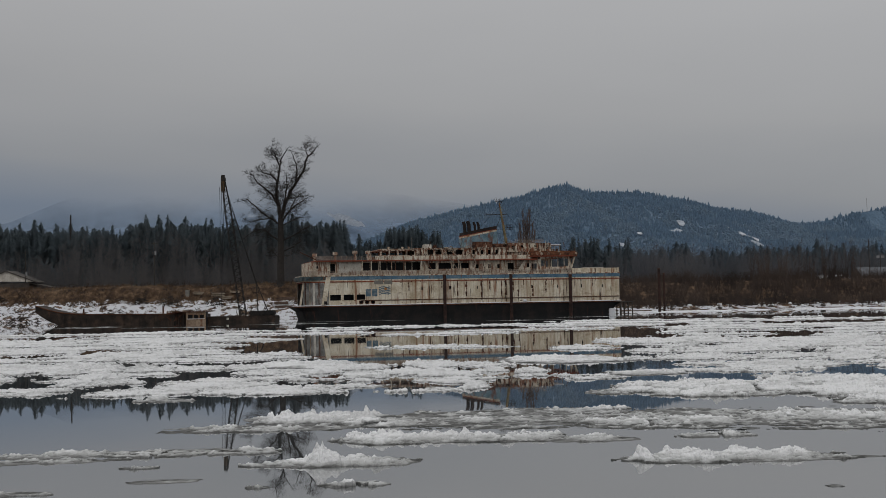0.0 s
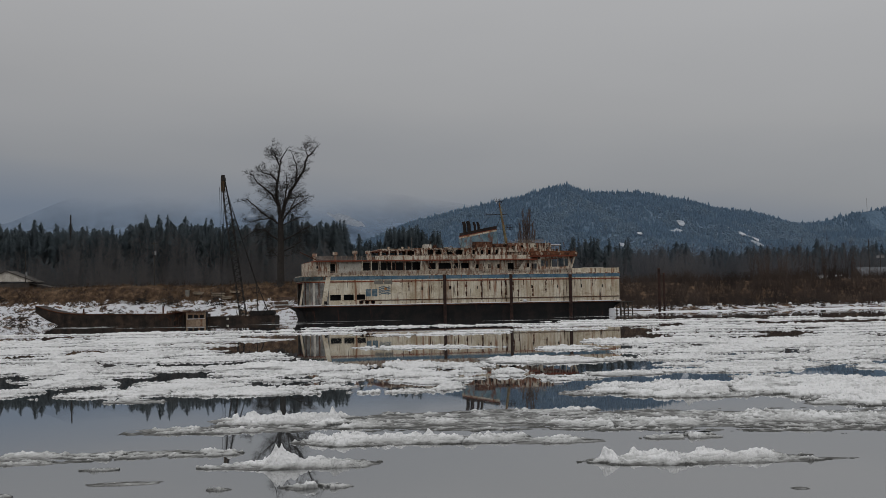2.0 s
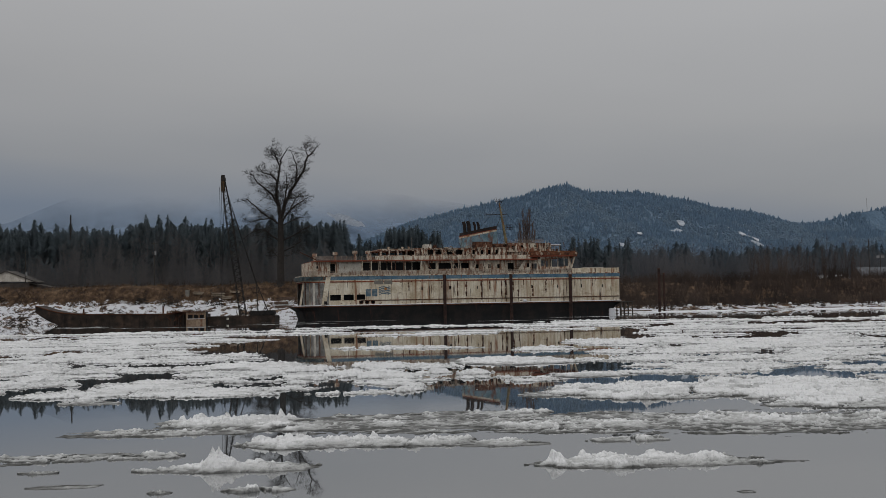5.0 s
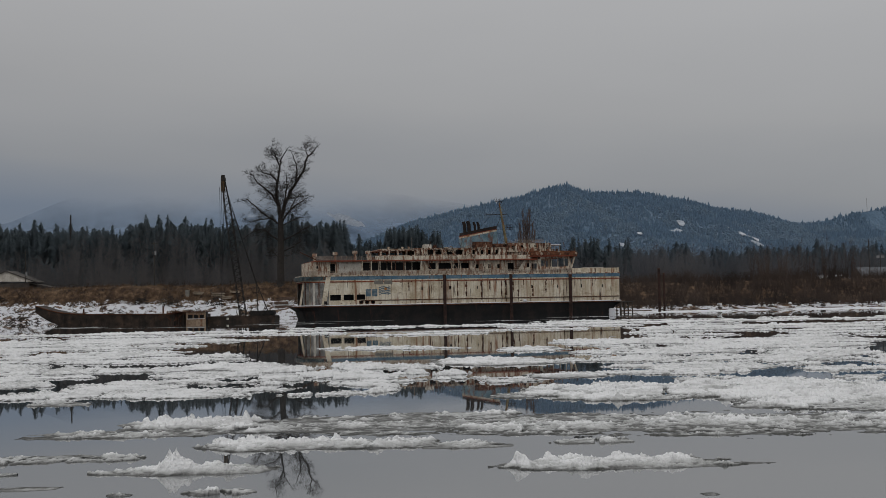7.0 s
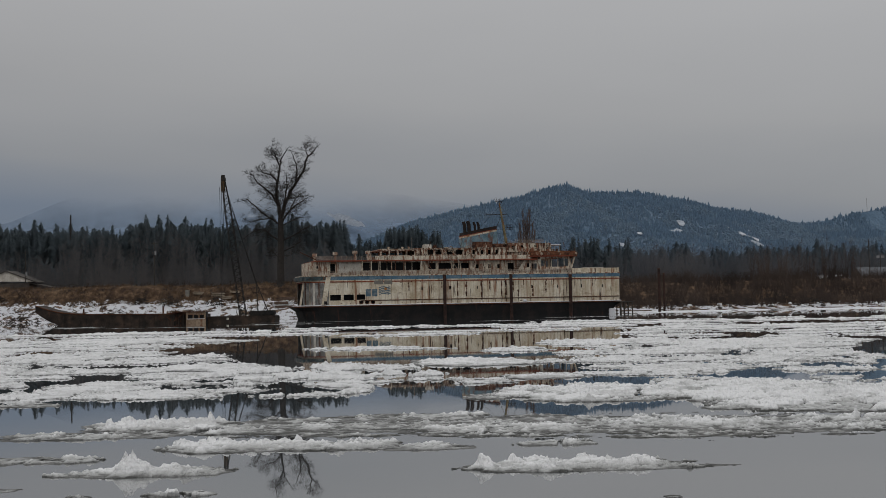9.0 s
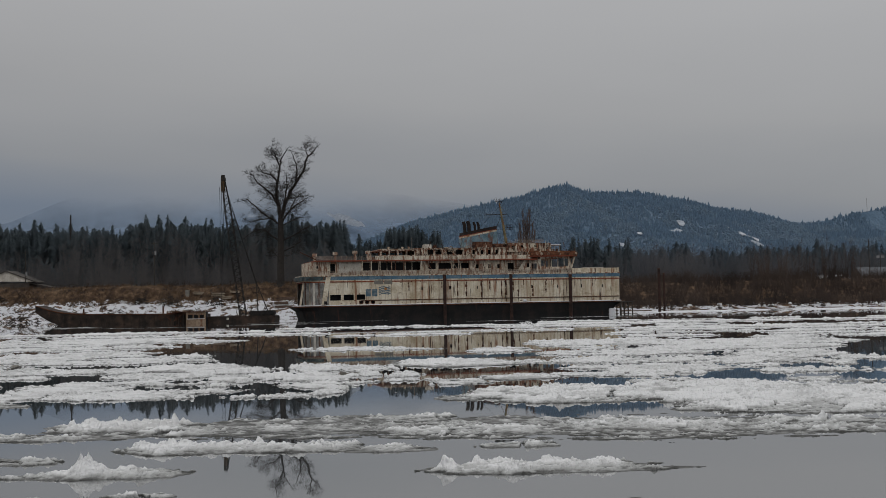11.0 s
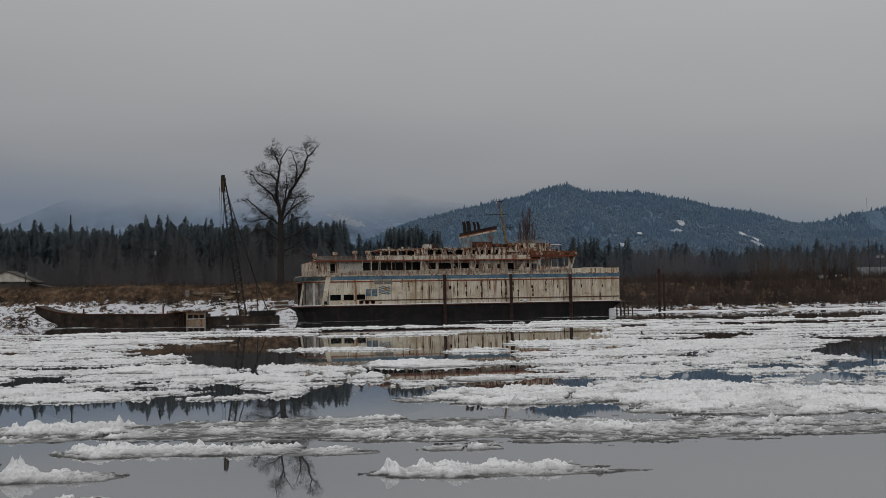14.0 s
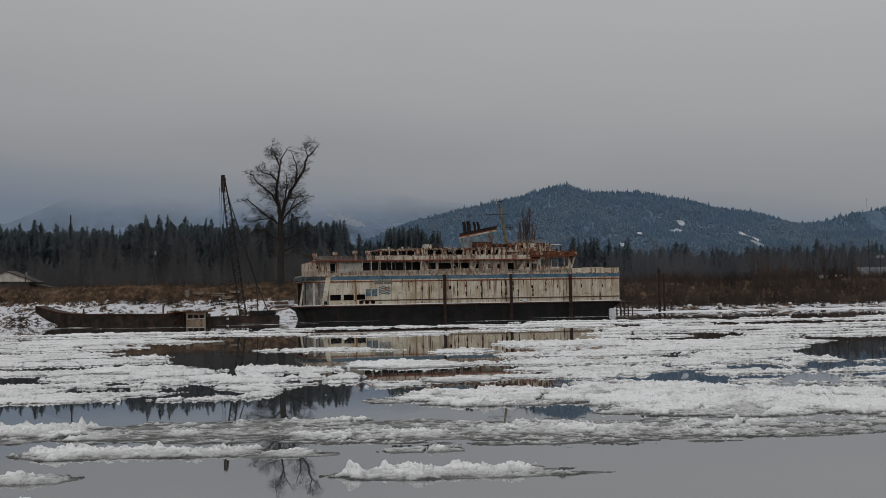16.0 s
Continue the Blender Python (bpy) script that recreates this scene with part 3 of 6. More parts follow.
def floe(cx, cy, length, width, height, kind="pan", peak=None, speed=None):
    """One floe: a ragged outline that dips under the water, with lumps of snow; peak: (place along it, metres)."""
    seed = len(drifting) * 7 + 11
    if kind != "skin":
        width = max(width, cy * 0.012)
    cell = max(0.03, cy * 0.00085)
    nx, ny = int(min(400, max(24, length * 1.15 / cell))), int(min(110, max(14, width * 1.3 / (cell * 1.6))))
    u, v = np.meshgrid(np.linspace(-1.12, 1.12, nx), np.linspace(-1.25, 1.25, ny))
    X, Y = u * length / 2, v * width / 2
    k = max(1.0 / max(0.36, cy * 0.008), 5.0 / length)
    ragged = rough_noise(X * k * 0.3, Y * k * 0.8, seed, 3) - 0.5
    fine = rough_noise(X * k * 1.6, Y * k * 1.6, seed + 3, 4, 0.7) - 0.5
    edge = 1.0 - (np.abs(u) ** 2.6 + np.abs(v) ** 2.2) + {"heap": 1.3, "slush": 2.3, "field": 1.0, "pan": 2.0, "skin": 2.0}[kind] * ragged + 1.1 * fine
    steep = {"heap": 0.7, "slush": 0.5, "field": 0.3, "pan": 0.5, "skin": 0.5}[kind]
    body = np.clip(edge / steep, 0, 1) ** 0.7
    lumps = np.clip((rough_noise(X * k * 0.6, Y * k * 0.9, seed + 5, 3, 0.5) - 0.28) / 0.44, 0, 1.3)
    big, gap = blocks(X * k * 1.3, Y * k * 1.3, seed + 9)
    small, gap2 = blocks(X * k * 3.4, Y * k * 3.0, seed + 12)
    rubble = 0.25 if cy < 62 else 0.45
    chunks = (1 - rubble) * big * np.clip(gap / 0.25, 0.4, 1) + rubble * small * np.clip(gap2 / 0.22, 0.15, 1)
    # broken pans pressed together: low slush between, raised rims, narrow slits of open water
    pan, seam = blocks(X / max(1.3, cy * 0.042), Y / max(1.6, cy * 0.05), seed + 21)
    ridge_rim = np.exp(-((seam - 0.16) / 0.10) ** 2)
    slit = rough_noise(X * k * 0.22, Y * k * 0.5, seed + 27, 3) > 0.47
    if kind in ("field", "pan"):
        edge = np.where((seam < (0.085 if kind == "pan" else 0.05)) & slit, -0.3, edge)
        if cy > 62:
            # leads of open water through the pack, the ice low between them
            lead = rough_noise(X / (cy * 0.065), Y / (cy * 0.085), seed + 33, 5, 0.58)
            edge = np.minimum(edge, (lead - (0.478 if cy < 110 else 0.435 if cy < 165 else 0.375)) * 6.0)
            height, steep = height * 0.66, 0.18
        body = np.clip(edge / steep, 0, 1) ** 0.7 * np.clip(0.35 + seam / 0.12, 0, 1)
    rim = 0.02 + min(cy, 120) * 0.0002 
    level = np.where(pan < 0.17, 0.15, 0.35 + 0.65 * np.clip(pan, 0, 1))
    if kind in ("slush", "skin"):
        z = 0.012 + (0.008 if kind == "skin" else 0.035 + 0.0002 * cy) * small * np.clip(lumps * 1.7 - 0.5, 0.12, 1.5) + height * 0.8 * chunks * np.clip(lumps * 1.3 - 0.35, 0, 1.2)
    elif kind == "field":
        z = rim + height * level * (0.25 + 0.5 * chunks + 0.5 * ridge_rim * lumps)
    elif kind == "heap":
        z = rim + height * (0.30 * lumps * np.clip(edge / 0.6, 0, 1) + 0.85 * chunks * body * (0.25 + 0.75 * lumps))
    else:
        z = rim + height * level * (0.12 + 0.55 * chunks * lumps + 0.55 * ridge_rim * lumps)
    if kind in ("pan", "field"):
        z = z + min(0.17, 0.0013 * cy) * np.clip(small - 0.62, 0, 1) * 2.2 * lumps
    for at, tall, point in peak or ():
        across = ((u - at) * length / 2) / 0.24
        z = z + tall * np.exp(-np.abs(across) ** point - ((Y + 0.1) / 0.45) ** 2) * (0.7 + 0.6 * chunks)
    Z = np.where(edge > 0, z * body + 0.005, -0.03 + 0.25 * np.maximum(edge, -0.6))
    i = np.arange(nx * ny).reshape(ny, nx)
    faces = np.stack([i[:-1, :-1].ravel(), i[:-1, 1:].ravel(), i[1:, 1:].ravel(), i[1:, :-1].ravel()], 1)
    top = Z.ravel()[faces].max(1) > -0.12
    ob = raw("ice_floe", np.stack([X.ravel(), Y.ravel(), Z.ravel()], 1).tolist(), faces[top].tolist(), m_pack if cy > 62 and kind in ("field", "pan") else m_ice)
    tagged(ob, LABELS[kind], "ice floe", group="drifting ice floes")
    ob.matrix_basis = pose(cx, cy, 0, 0, 0, TURN)
    drifting.append((ob, cx, cy, speed or current(cy)))
    return ob


# floes begin
floe(8.2, 34.7, 6.4, 2.2, 0.23, kind="heap", peak=((-0.84,0.2,3.0),(0.48,0.2,2.6),(0.6,0.14,3.0),(-0.3,0.06,3.0)), speed=0.50)
floe(8.7, 34.0, 6.8, 0.7, 0.06, kind="slush", speed=0.50)
floe(-3.0, 35.0, 4.4, 1.9, 0.21, kind="heap", peak=((-0.25,0.62,1.2),(-0.1,0.10,2.5)), speed=0.565)
floe(-4.4, 34.8, 2.7, 0.7, 0.06, kind="slush", speed=0.565)
floe(-11.6, 38.2, 2.3, 1.3, 0.16, kind="heap")
floe(-12.3, 37.7, 5.8, 1.0, 0.07, kind="slush")
floe(-7.9, 37.9, 5.3, 1.7, 0.16)
floe(-11.9, 36.4, 4.7, 1.1, 0.05, kind="slush")
floe(-1.1, 40.7, 5.3, 2.7, 0.24, kind="heap")
floe(2.0, 40.6, 4.3, 2.3, 0.17)
floe(4.6, 39.9, 1.9, 1.6, 0.14, kind="heap")
floe(4.4, 39.6, 4.0, 1.0, 0.07, kind="slush")
floe(-5.0, 48.0, 5.6, 3.7, 0.31, kind="heap")
floe(-6.9, 45.0, 6.7, 2.3, 0.10, kind="slush")
floe(-2.4, 46.4, 3.4, 3.0, 0.19)
floe(2.2, 47.4, 9.2, 7.0, 0.05, kind="slush")
floe(9.0, 46.2, 9.0, 7.3, 0.06, kind="slush")
floe(6.0, 45.2, 1.9, 2.1, 0.19, kind="heap")
floe(9.6, 45.0, 2.5, 2.9, 0.20, kind="heap")
floe(1.0, 46.4, 1.5, 1.7, 0.12, kind="heap")
floe(5.8, 49.9, 3.7, 2.5, 0.16)
floe(13.9, 45.3, 6.9, 7.9, 0.07, kind="slush")
floe(13.6, 46.9, 3.5, 3.1, 0.22)
floe(16.1, 45.4, 3.4, 3.1, 0.21)
floe(17.3, 44.9, 6.2, 6.6, 0.10, kind="slush")
floe(21.5, 44.6, 7.0, 4.2, 0.12, kind="slush")
floe(20.9, 46.6, 4.1, 2.3, 0.20)
floe(13.5, 45.7, 4.8, 2.4, 0.18)
floe(7.6, 45.0, 3.1, 3.2, 0.23)
floe(24.2, 44.2, 1.3, 0.7, 0.15)
floe(22.3, 42.5, 1.3, 0.5, 0.04, kind="slush")
floe(-13.6, 59.5, 2.8, 2.2, 0.11, kind="slush")
floe(-14.3, 60.7, 1.1, 3.0, 0.16, kind="heap")
floe(-8.7, 34.6, 1.0, 0.4, 0.08)
floe(-7.3, 31.9, 1.9, 0.8, 0.02, kind="skin")
floe(-2.3, 30.7, 1.8, 1.0, 0.11)
floe(-4.7, 30.5, 0.6, 0.4, 0.03, kind="slush")
floe(-10.5, 30.1, 1.5, 0.6, 0.04, kind="slush")
floe(8.7, 40.2, 2.8, 1.0, 0.13)
floe(9.2, 29.1, 0.4, 0.3, 0.01, kind="skin")
floe(18.5, 52.0, 3.9, 2.5, 0.14)
floe(8.0, 59.5, 2.2, 2.5, 0.14)
floe(12.9, 60.8, 8.6, 9.7, 0.25, kind="field")
floe(19.7, 62.7, 9.9, 15.0, 0.29, kind="field")
floe(21.7, 59.8, 11.1, 13.0, 0.26, kind="field")
floe(22.4, 54.1, 9.8, 10.0, 0.29, kind="field")
floe(29.4, 55.4, 9.3, 16.4, 0.29, kind="field")
floe(25.7, 46.5, 4.1, 1.5, 0.10)
floe(-22.7, 65.5, 9.7, 7.8, 0.21, kind="field")
floe(-15.0, 65.2, 7.9, 6.0, 0.21, kind="field")
floe(-7.5, 64.9, 10.8, 6.0, 0.21, kind="field")
floe(-1.2, 66.4, 6.8, 8.9, 0.22, kind="field")
floe(3.1, 68.5, 7.9, 8.5, 0.22, kind="field")
floe(-7.0, 80.4, 7.5, 18.2, 0.45, kind="field")
floe(0.8, 82.4, 10.7, 17.7, 0.46, kind="field")
floe(6.2, 71.4, 7.8, 5.2, 0.20)
floe(-30.9, 81.5, 9.1, 18.7, 0.26, kind="field")
floe(-21.9, 77.9, 8.7, 13.5, 0.25, kind="field")
floe(-12.9, 72.0, 8.0, 9.4, 0.20, kind="field")
floe(-32.1, 94.3, 13.3, 12.6, 0.35)
floe(-16.9, 89.6, 10.0, 6.5, 0.25)
floe(-10.4, 92.3, 8.1, 10.4, 0.33, kind="heap")
floe(8.8, 93.0, 9.7, 12.3, 0.28, kind="heap")
floe(-33.9, 108.9, 21.7, 8.5, 0.30)
floe(-18.5, 111.6, 10.4, 8.9, 0.26)
floe(-43.7, 131.6, 20.8, 17.6, 0.37)
floe(0.3, 124.0, 15.3, 9.4, 0.29)
floe(11.9, 74.4, 4.7, 5.1, 0.16, kind="heap")
floe(17.0, 75.5, 10.2, 4.6, 0.18)
floe(20.2, 81.2, 11.7, 8.0, 0.26)
floe(23.9, 75.1, 10.1, 5.7, 0.24)
floe(18.4, 91.9, 9.4, 10.3, 0.34)
floe(27.2, 90.1, 13.4, 9.9, 0.33)
floe(23.1, 104.6, 13.1, 8.9, 0.29)
floe(34.7, 98.3, 8.2, 13.7, 0.37)
floe(24.6, 128.6, 15.5, 20.1, 0.42)
floe(38.6, 124.0, 20.7, 18.7, 0.40)
floe(-37.9, 164.4, 16.8, 22.0, 0.38)
floe(-58.1, 164.6, 19.1, 27.4, 0.46)
floe(-33.7, 137.9, 20.5, 15.5, 0.32)
floe(30.2, 85.1, 11.4, 8.2, 0.23)
floe(22.7, 93.2, 12.1, 9.0, 0.33)
floe(33.8, 76.8, 13.3, 4.4, 0.21)
floe(42.8, 90.2, 12.1, 9.2, 0.28)
floe(31.6, 68.2, 10.3, 4.3, 0.18)
floe(-30.7, 119.1, 18.8, 17.3, 0.28)
floe(-28.7, 90.0, 16.7, 11.5, 0.29)
floe(-18.9, 104.1, 15.9, 7.7, 0.24)
floe(-10.5, 81.9, 6.8, 5.5, 0.19)
floe(17.3, 115.5, 13.9, 10.9, 0.27)
floe(33.4, 113.1, 18.4, 10.4, 0.32)
# floes end

# the far belt: rows of thin pans with open leads between
rnd = random.Random(4)
for row, (d, depth) in enumerate(((258, 13), (236, 17), (214, 15), (193, 13), (176, 11), (161, 10), (149, 8), (138, 7.5), (128, 7), (119, 6))):
    x = -d * 0.42
    while x < d * 0.42 + 14:
        ln = rnd.uniform(0.07, 0.24) * d
        mid = x + ln / 2
        lead = (d < 165 and -0.19 * d < mid < 0.15 * d) or (d < 132)
        open_water = (d > 250 and mid < 40) or (d > 225 and mid < -15)
        if not lead and not open_water and rnd.random() < 0.86:
            floe(mid, d + rnd.uniform(-0.3, 0.3) * depth, ln * 1.1, depth * rnd.uniform(0.42, 0.88), rnd.uniform(0.0013, 0.0021) * d)
        x += ln * rnd.uniform(0.8, 1.12)

# thin skins of slush in the calm water by the moorings
for _ in range(16):
    d = rnd.uniform(272, 345)
    x = rnd.uniform(-0.36, 0.38) * d
    if d < 325 or x > 75:
        floe(x, d, rnd.uniform(8, 34), rnd.uniform(0.7, 1.6), 0.12, kind="skin")

# a flat shelf of snowy ice along the bank
for x0, x1, d0, d1, k in ((60, 128, 398, 416, 1), (118, 196, 392, 415, 2), (62, 92, 388, 394, 3)):
    xs, ys = np.linspace(x0, x1, 160), np.linspace(d0, d1, 40)
    wide, deep = x1 - x0, d1 - d0

    def shelf(X, Y):
        u, v = (X - x0) / wide * 2 - 1, (Y - d0) / deep * 2 - 1
        e = 1 - np.abs(u) ** 4 - np.maximum(0, -v) ** 2.5 + 1.7 * (rough_noise(X * 0.12, Y * 0.3, 70 + k, 4, 0.6) - 0.5)
        return np.where(e > 0, 0.05 + 0.35 * rough_noise(X * 0.5, Y * 0.5, 74 + k, 3) * np.clip(e * 3, 0, 1), -0.2)
    tagged(sheet("shore_ice", xs, ys, shelf, m_snow), "flat snowy ice frozen to the river bank", "ice", kind="structure")

# ---- the ferry ----
def end_curve(u_tip, u_full, tip, half, n=8):
    """Half plan of one rounded end, from the tip's edge to where the side runs straight: (u, half width)."""
    return [(u_tip + (u_full - u_tip) * (1 - math.cos(i / n * math.pi / 2)) ** 0.9, tip + (half - tip) * math.sin(i / n * math.pi / 2)) for i in range(n + 1)]


def plan(u0, u1, half, taper=9.1, tip=6.0, near=None):
    """The closed plan of a double-ended deck, anticlockwise seen from above."""
    left = end_curve(u0, u0 + (near or taper), tip, half)
    right = [(u, y) for u, y in end_curve(u1, u1 - taper, tip, half)]
    return [(u, -y) for u, y in left] + [(u, -y) for u, y in reversed(right)] + [(u, y) for u, y in right] + [(u, y) for u, y in reversed(left)]


def loft(rings, bottom=True, top=True):
    """A solid through closed rings; each ring: (z, plan)."""
    bm = bmesh.new()
    vs = [[bm.verts.new((x, y, z)) for x, y in p] for z, p in rings]
    n = len(vs[0])
    for a, b in zip(vs, vs[1:]):
        for i in range(n):
            bm.faces.new((a[i], a[(i + 1) % n], b[(i + 1) % n], b[i]))
    if bottom:
        bm.faces.new(vs[0][::-1])
    if top:
        bm.faces.new(vs[-1])
    return bm


def holed(bm, u0, u1, z0, z1, y, thick, holes):
    """A wall along u, in one piece, with openings right through it; holes: (u0, u1, z0, z1)."""
    us = sorted({u0, u1, *[h[0] for h in holes], *[h[1] for h in holes]})
    zs = sorted({z0, z1, *[h[2] for h in holes], *[h[3] for h in holes]})
    made = {}

    def vert(i, j, back):
        if (i, j, back) not in made:
            made[i, j, back] = bm.verts.new((us[i], y + thick * back, zs[j]))
        return made[i, j, back]

    def full(i, j):
        if not (0 <= i < len(us) - 1 and 0 <= j < len(zs) - 1):
            return False
        mu, mz = (us[i] + us[i + 1]) / 2, (zs[j] + zs[j + 1]) / 2
        return not any(h[0] < mu < h[1] and h[2] < mz < h[3] for h in holes)
    for i in range(len(us) - 1):
        for j in range(len(zs) - 1):
            if not full(i, j):
                continue
            bm.faces.new([vert(*c, 0) for c in ((i, j), (i + 1, j), (i + 1, j + 1), (i, j + 1))])
            bm.faces.new([vert(*c, 1) for c in ((i, j + 1), (i + 1, j + 1), (i + 1, j), (i, j))])
            for (di, dj), a, b in (((0, -1), (i, j), (i + 1, j)), ((1, 0), (i + 1, j), (i + 1, j + 1)), ((0, 1), (i + 1, j + 1), (i, j + 1)), ((-1, 0), (i, j + 1), (i, j))):
                if not full(i + di, j + dj):
                    bm.faces.new((vert(*a, 0), vert(*a, 1), vert(*b, 1), vert(*b, 0)))
    return bm


def strip(bm, run, z0, z1, thick):
    """A plate that follows a run of (x, y), standing from z0 to z1; thick: how far its inner face lies in y."""
    rows = [[bm.verts.new((x, y + dy, z)) for dy, z in ((0, z0), (0, z1), (thick, z1), (thick, z0))] for x, y in run]
    for a, b in zip(rows, rows[1:]):
        for i in range(4):
            bm.faces.new((a[i], b[i], b[(i + 1) % 4], a[(i + 1) % 4]))
    bm.faces.new(rows[0])
    bm.faces.new(rows[-1][::-1])
    bmesh.ops.recalc_face_normals(bm, faces=bm.faces)
    return bm


def railing(bm, pts, height, step=1.8, rails=3, r=0.05):
    """Posts and rails along a run of points."""
    for a, b in zip(pts, pts[1:]):
        a, b = Vector(a), Vector(b)
        n = max(1, int((b - a).length / step))
        for i in range(n + 1):
            p = a.lerp(b, i / n)
            rod(bm, p, p + Vector((0, 0, height)), r, r, 4, False)
        for k in range(rails):
            o = Vector((0, 0, height * (k + 1) / rails))
            rod(bm, a + o, b + o, r * 0.9, r * 0.9, 4, False)
    return bm


S = -11.5
ferry = thing("ferry", pose(-43.6, 362, 0, 0, 0, 15) @ Matrix.Translation((0, 11.5, 0)), "derelict white car ferry streaked with rust, moored by steel piles", "ferry")
part("hull", loft([(-2.0, plan(3.6, 98.5, 10.4, 2, 6.5, 6)), (0.0, plan(2.8, 100.6, 11.3, 2, 7, 6)), (2.4, plan(2.0, 103.0, 11.5, 2, 7, 7)), (3.7, plan(-0.1, 105.0, 11.6, 2, 6.5, 9))]), m_black, ferry, "black painted lower hull")
part("fender_rail", loft([(3.7, plan(-0.8, 105.6, 11.9, 2.0, 6.0, 9.0)), (4.05, plan(-0.8, 105.6, 11.9, 2.0, 6.0, 9.0))]), m_rust, ferry)
part("snowy_ledge", loft([(4.05, plan(1.0, 104.9, 11.75, 1.6, 6.0, 7.5)), (4.25, plan(1.2, 104.7, 11.65, 1.6, 6.0, 7.5))]), m_snow, ferry)

# side plating, with the car deck's ports cut through it
ports = [(9.9, 13.2, 5.6, 7.3), (14.0, 17.1, 5.6, 7.3), (18.0, 20.6, 5.7, 7.3), (18.8, 19.9, 4.55, 5.35), (20.6, 21.7, 4.55, 5.35), (22.4, 23.5, 4.55, 5.35)]
portholes = [(38.3, 0.45), (47.2, 0.7), (56.0, 0.3), (73.8, 0.55), (82.3, 0.5), (90.3, 0.45), (97.4, 0.4)]
holes = ports + [(u - w / 2, u + w / 2, 8.4, 9.2 + 0.4 * w) for u, w in portholes]
side = part("side_wall", holed(B(), 9.5, 102.9, 4.25, 13.1, S, 0.25, holes), m_paint, ferry, "rust-streaked white side plating")
part("side_wall", holed(B(), 9.5, 102.9, 4.25, 13.1, 11.25, 0.25, []), m_paint, ferry)
for u_tip, u_full in ((2.6, 9.5), (104.2, 102.9)):
    for sgn in (-1, 1):
        c = end_curve(u_tip, u_full, 6.0, 11.5)
        bm = strip(B(), [(u, sgn * y) for u, y in c], 4.25, 13.1, -sgn * 0.2)
        part("end_plating", bm, m_end if u_tip < 50 else m_paint, ferry, "weathered grey end plating" if u_tip < 50 else "")
# stout raked frames and doors at the open end
for u, y0 in ((2.9, -6.9),):
    bm = B()
    box(bm, u - 0.28, u + 0.28, y0 - 0.3, y0 + 0.4, 4.25, 12.6, 0.06)
    for v in bm.verts:
        v.co.x -= (12.6 - v.co.z) * 0.16
    part("end_frame", bm, m_paint, ferry, "raked stained frame at the open end")
# ribs and a pale strip on the end plating
for f, wide, mat, name in ((0.22, 0.10, m_rust, "rib"), (0.40, 0.10, m_seam, "rib"), (0.55, 0.36, m_patch2, "pale_strip"), (0.72, 0.10, m_rust, "rib"), (0.88, 0.12, m_seam, "rib")):
    c = end_curve(2.6, 9.5, 6.0, 11.5, 40)
    u, y = c[int(f * 40)]
    part(name, box(B(), u - wide, u + wide, -y - 0.16, -y + 0.1, 4.3, 11.0, 0.02), mat, ferry)
bm = B()
box(bm, 8.2, 9.6, S - 0.35, S + 0.2, 4.25, 12.6, 0.05)
for v in bm.verts:
    v.co.x -= (12.6 - v.co.z) * 0.18 - 0.5
part("end_frame", bm, m_paint, ferry)
# doorways are near-black boxes on the plating, painted shade instead of holes
for u, y, w, z1 in ((3.75, -8.3, 0.55, 8.0), (7.9, -11.72, 1.0, 5.5)):
    part("doorway", box(B(), u, u + w, y - 0.2, y + 0.1, 4.4, z1, 0.08), m_dark, ferry, "dark doorway, its shade painted near-black")
# near-black deck and added sheet paint the shade seen through the ports
part("car_deck", loft([(3.9, plan(4, 102, 11.2)), (4.2, plan(4, 102, 11.2))]), m_dark, ferry)
part("car_deck_shade_sheet", box(B(), 9, 100, -8.5, -8.2, 4.25, 13.0), m_dark, ferry)
part("ledge", box(B(), 19.5, 102.9, S - 0.14, S, 5.35, 5.6), m_rust, ferry, "rusty ledge along the side")
part("rust_band", loft([(11.0, plan(2.4, 104.35, 11.58, 1.4, 6.15, 7.2)), (11.35, plan(2.4, 104.35, 11.58, 1.4, 6.15, 7.2))]), m_red, ferry)
part("white_band", loft([(11.35, plan(2.42, 104.3, 11.56, 1.4, 6.13, 7.2)), (11.75, plan(2.42, 104.3, 11.56, 1.4, 6.13, 7.2))]), m_paint, ferry)
part("blue_band", loft([(11.75, plan(2.2, 104.4, 11.62, 1.4, 6.2, 7.4)), (12.8, plan(2.2, 104.4, 11.62, 1.4, 6.2, 7.4))]), m_blue, ferry)
part("peeling_band", loft([(11.7, plan(1.5, 9.9, 11.72, 0.5, 6.3, 7.8)), (12.85, plan(1.5, 9.9, 11.72, 0.5, 6.3, 7.8))]), m_peel, ferry, "peeling blue band round the end")
part("deck", loft([(12.8, plan(1.9, 104.5, 11.75, 1.4, 6.25, 7.6)), (13.15, plan(1.9, 104.5, 11.75, 1.4, 6.25, 7.6))]), m_house, ferry)
for u0, u1, z0, z1 in ((23.4, 26.2, 10.3, 11.45), (26.5, 29.0, 10.3, 11.45)):
    part("patch_plate", box(B(), u0, u1, S - 0.1, S, z0, z1, 0.04), m_patch, ferry, "bare grey patch plate")
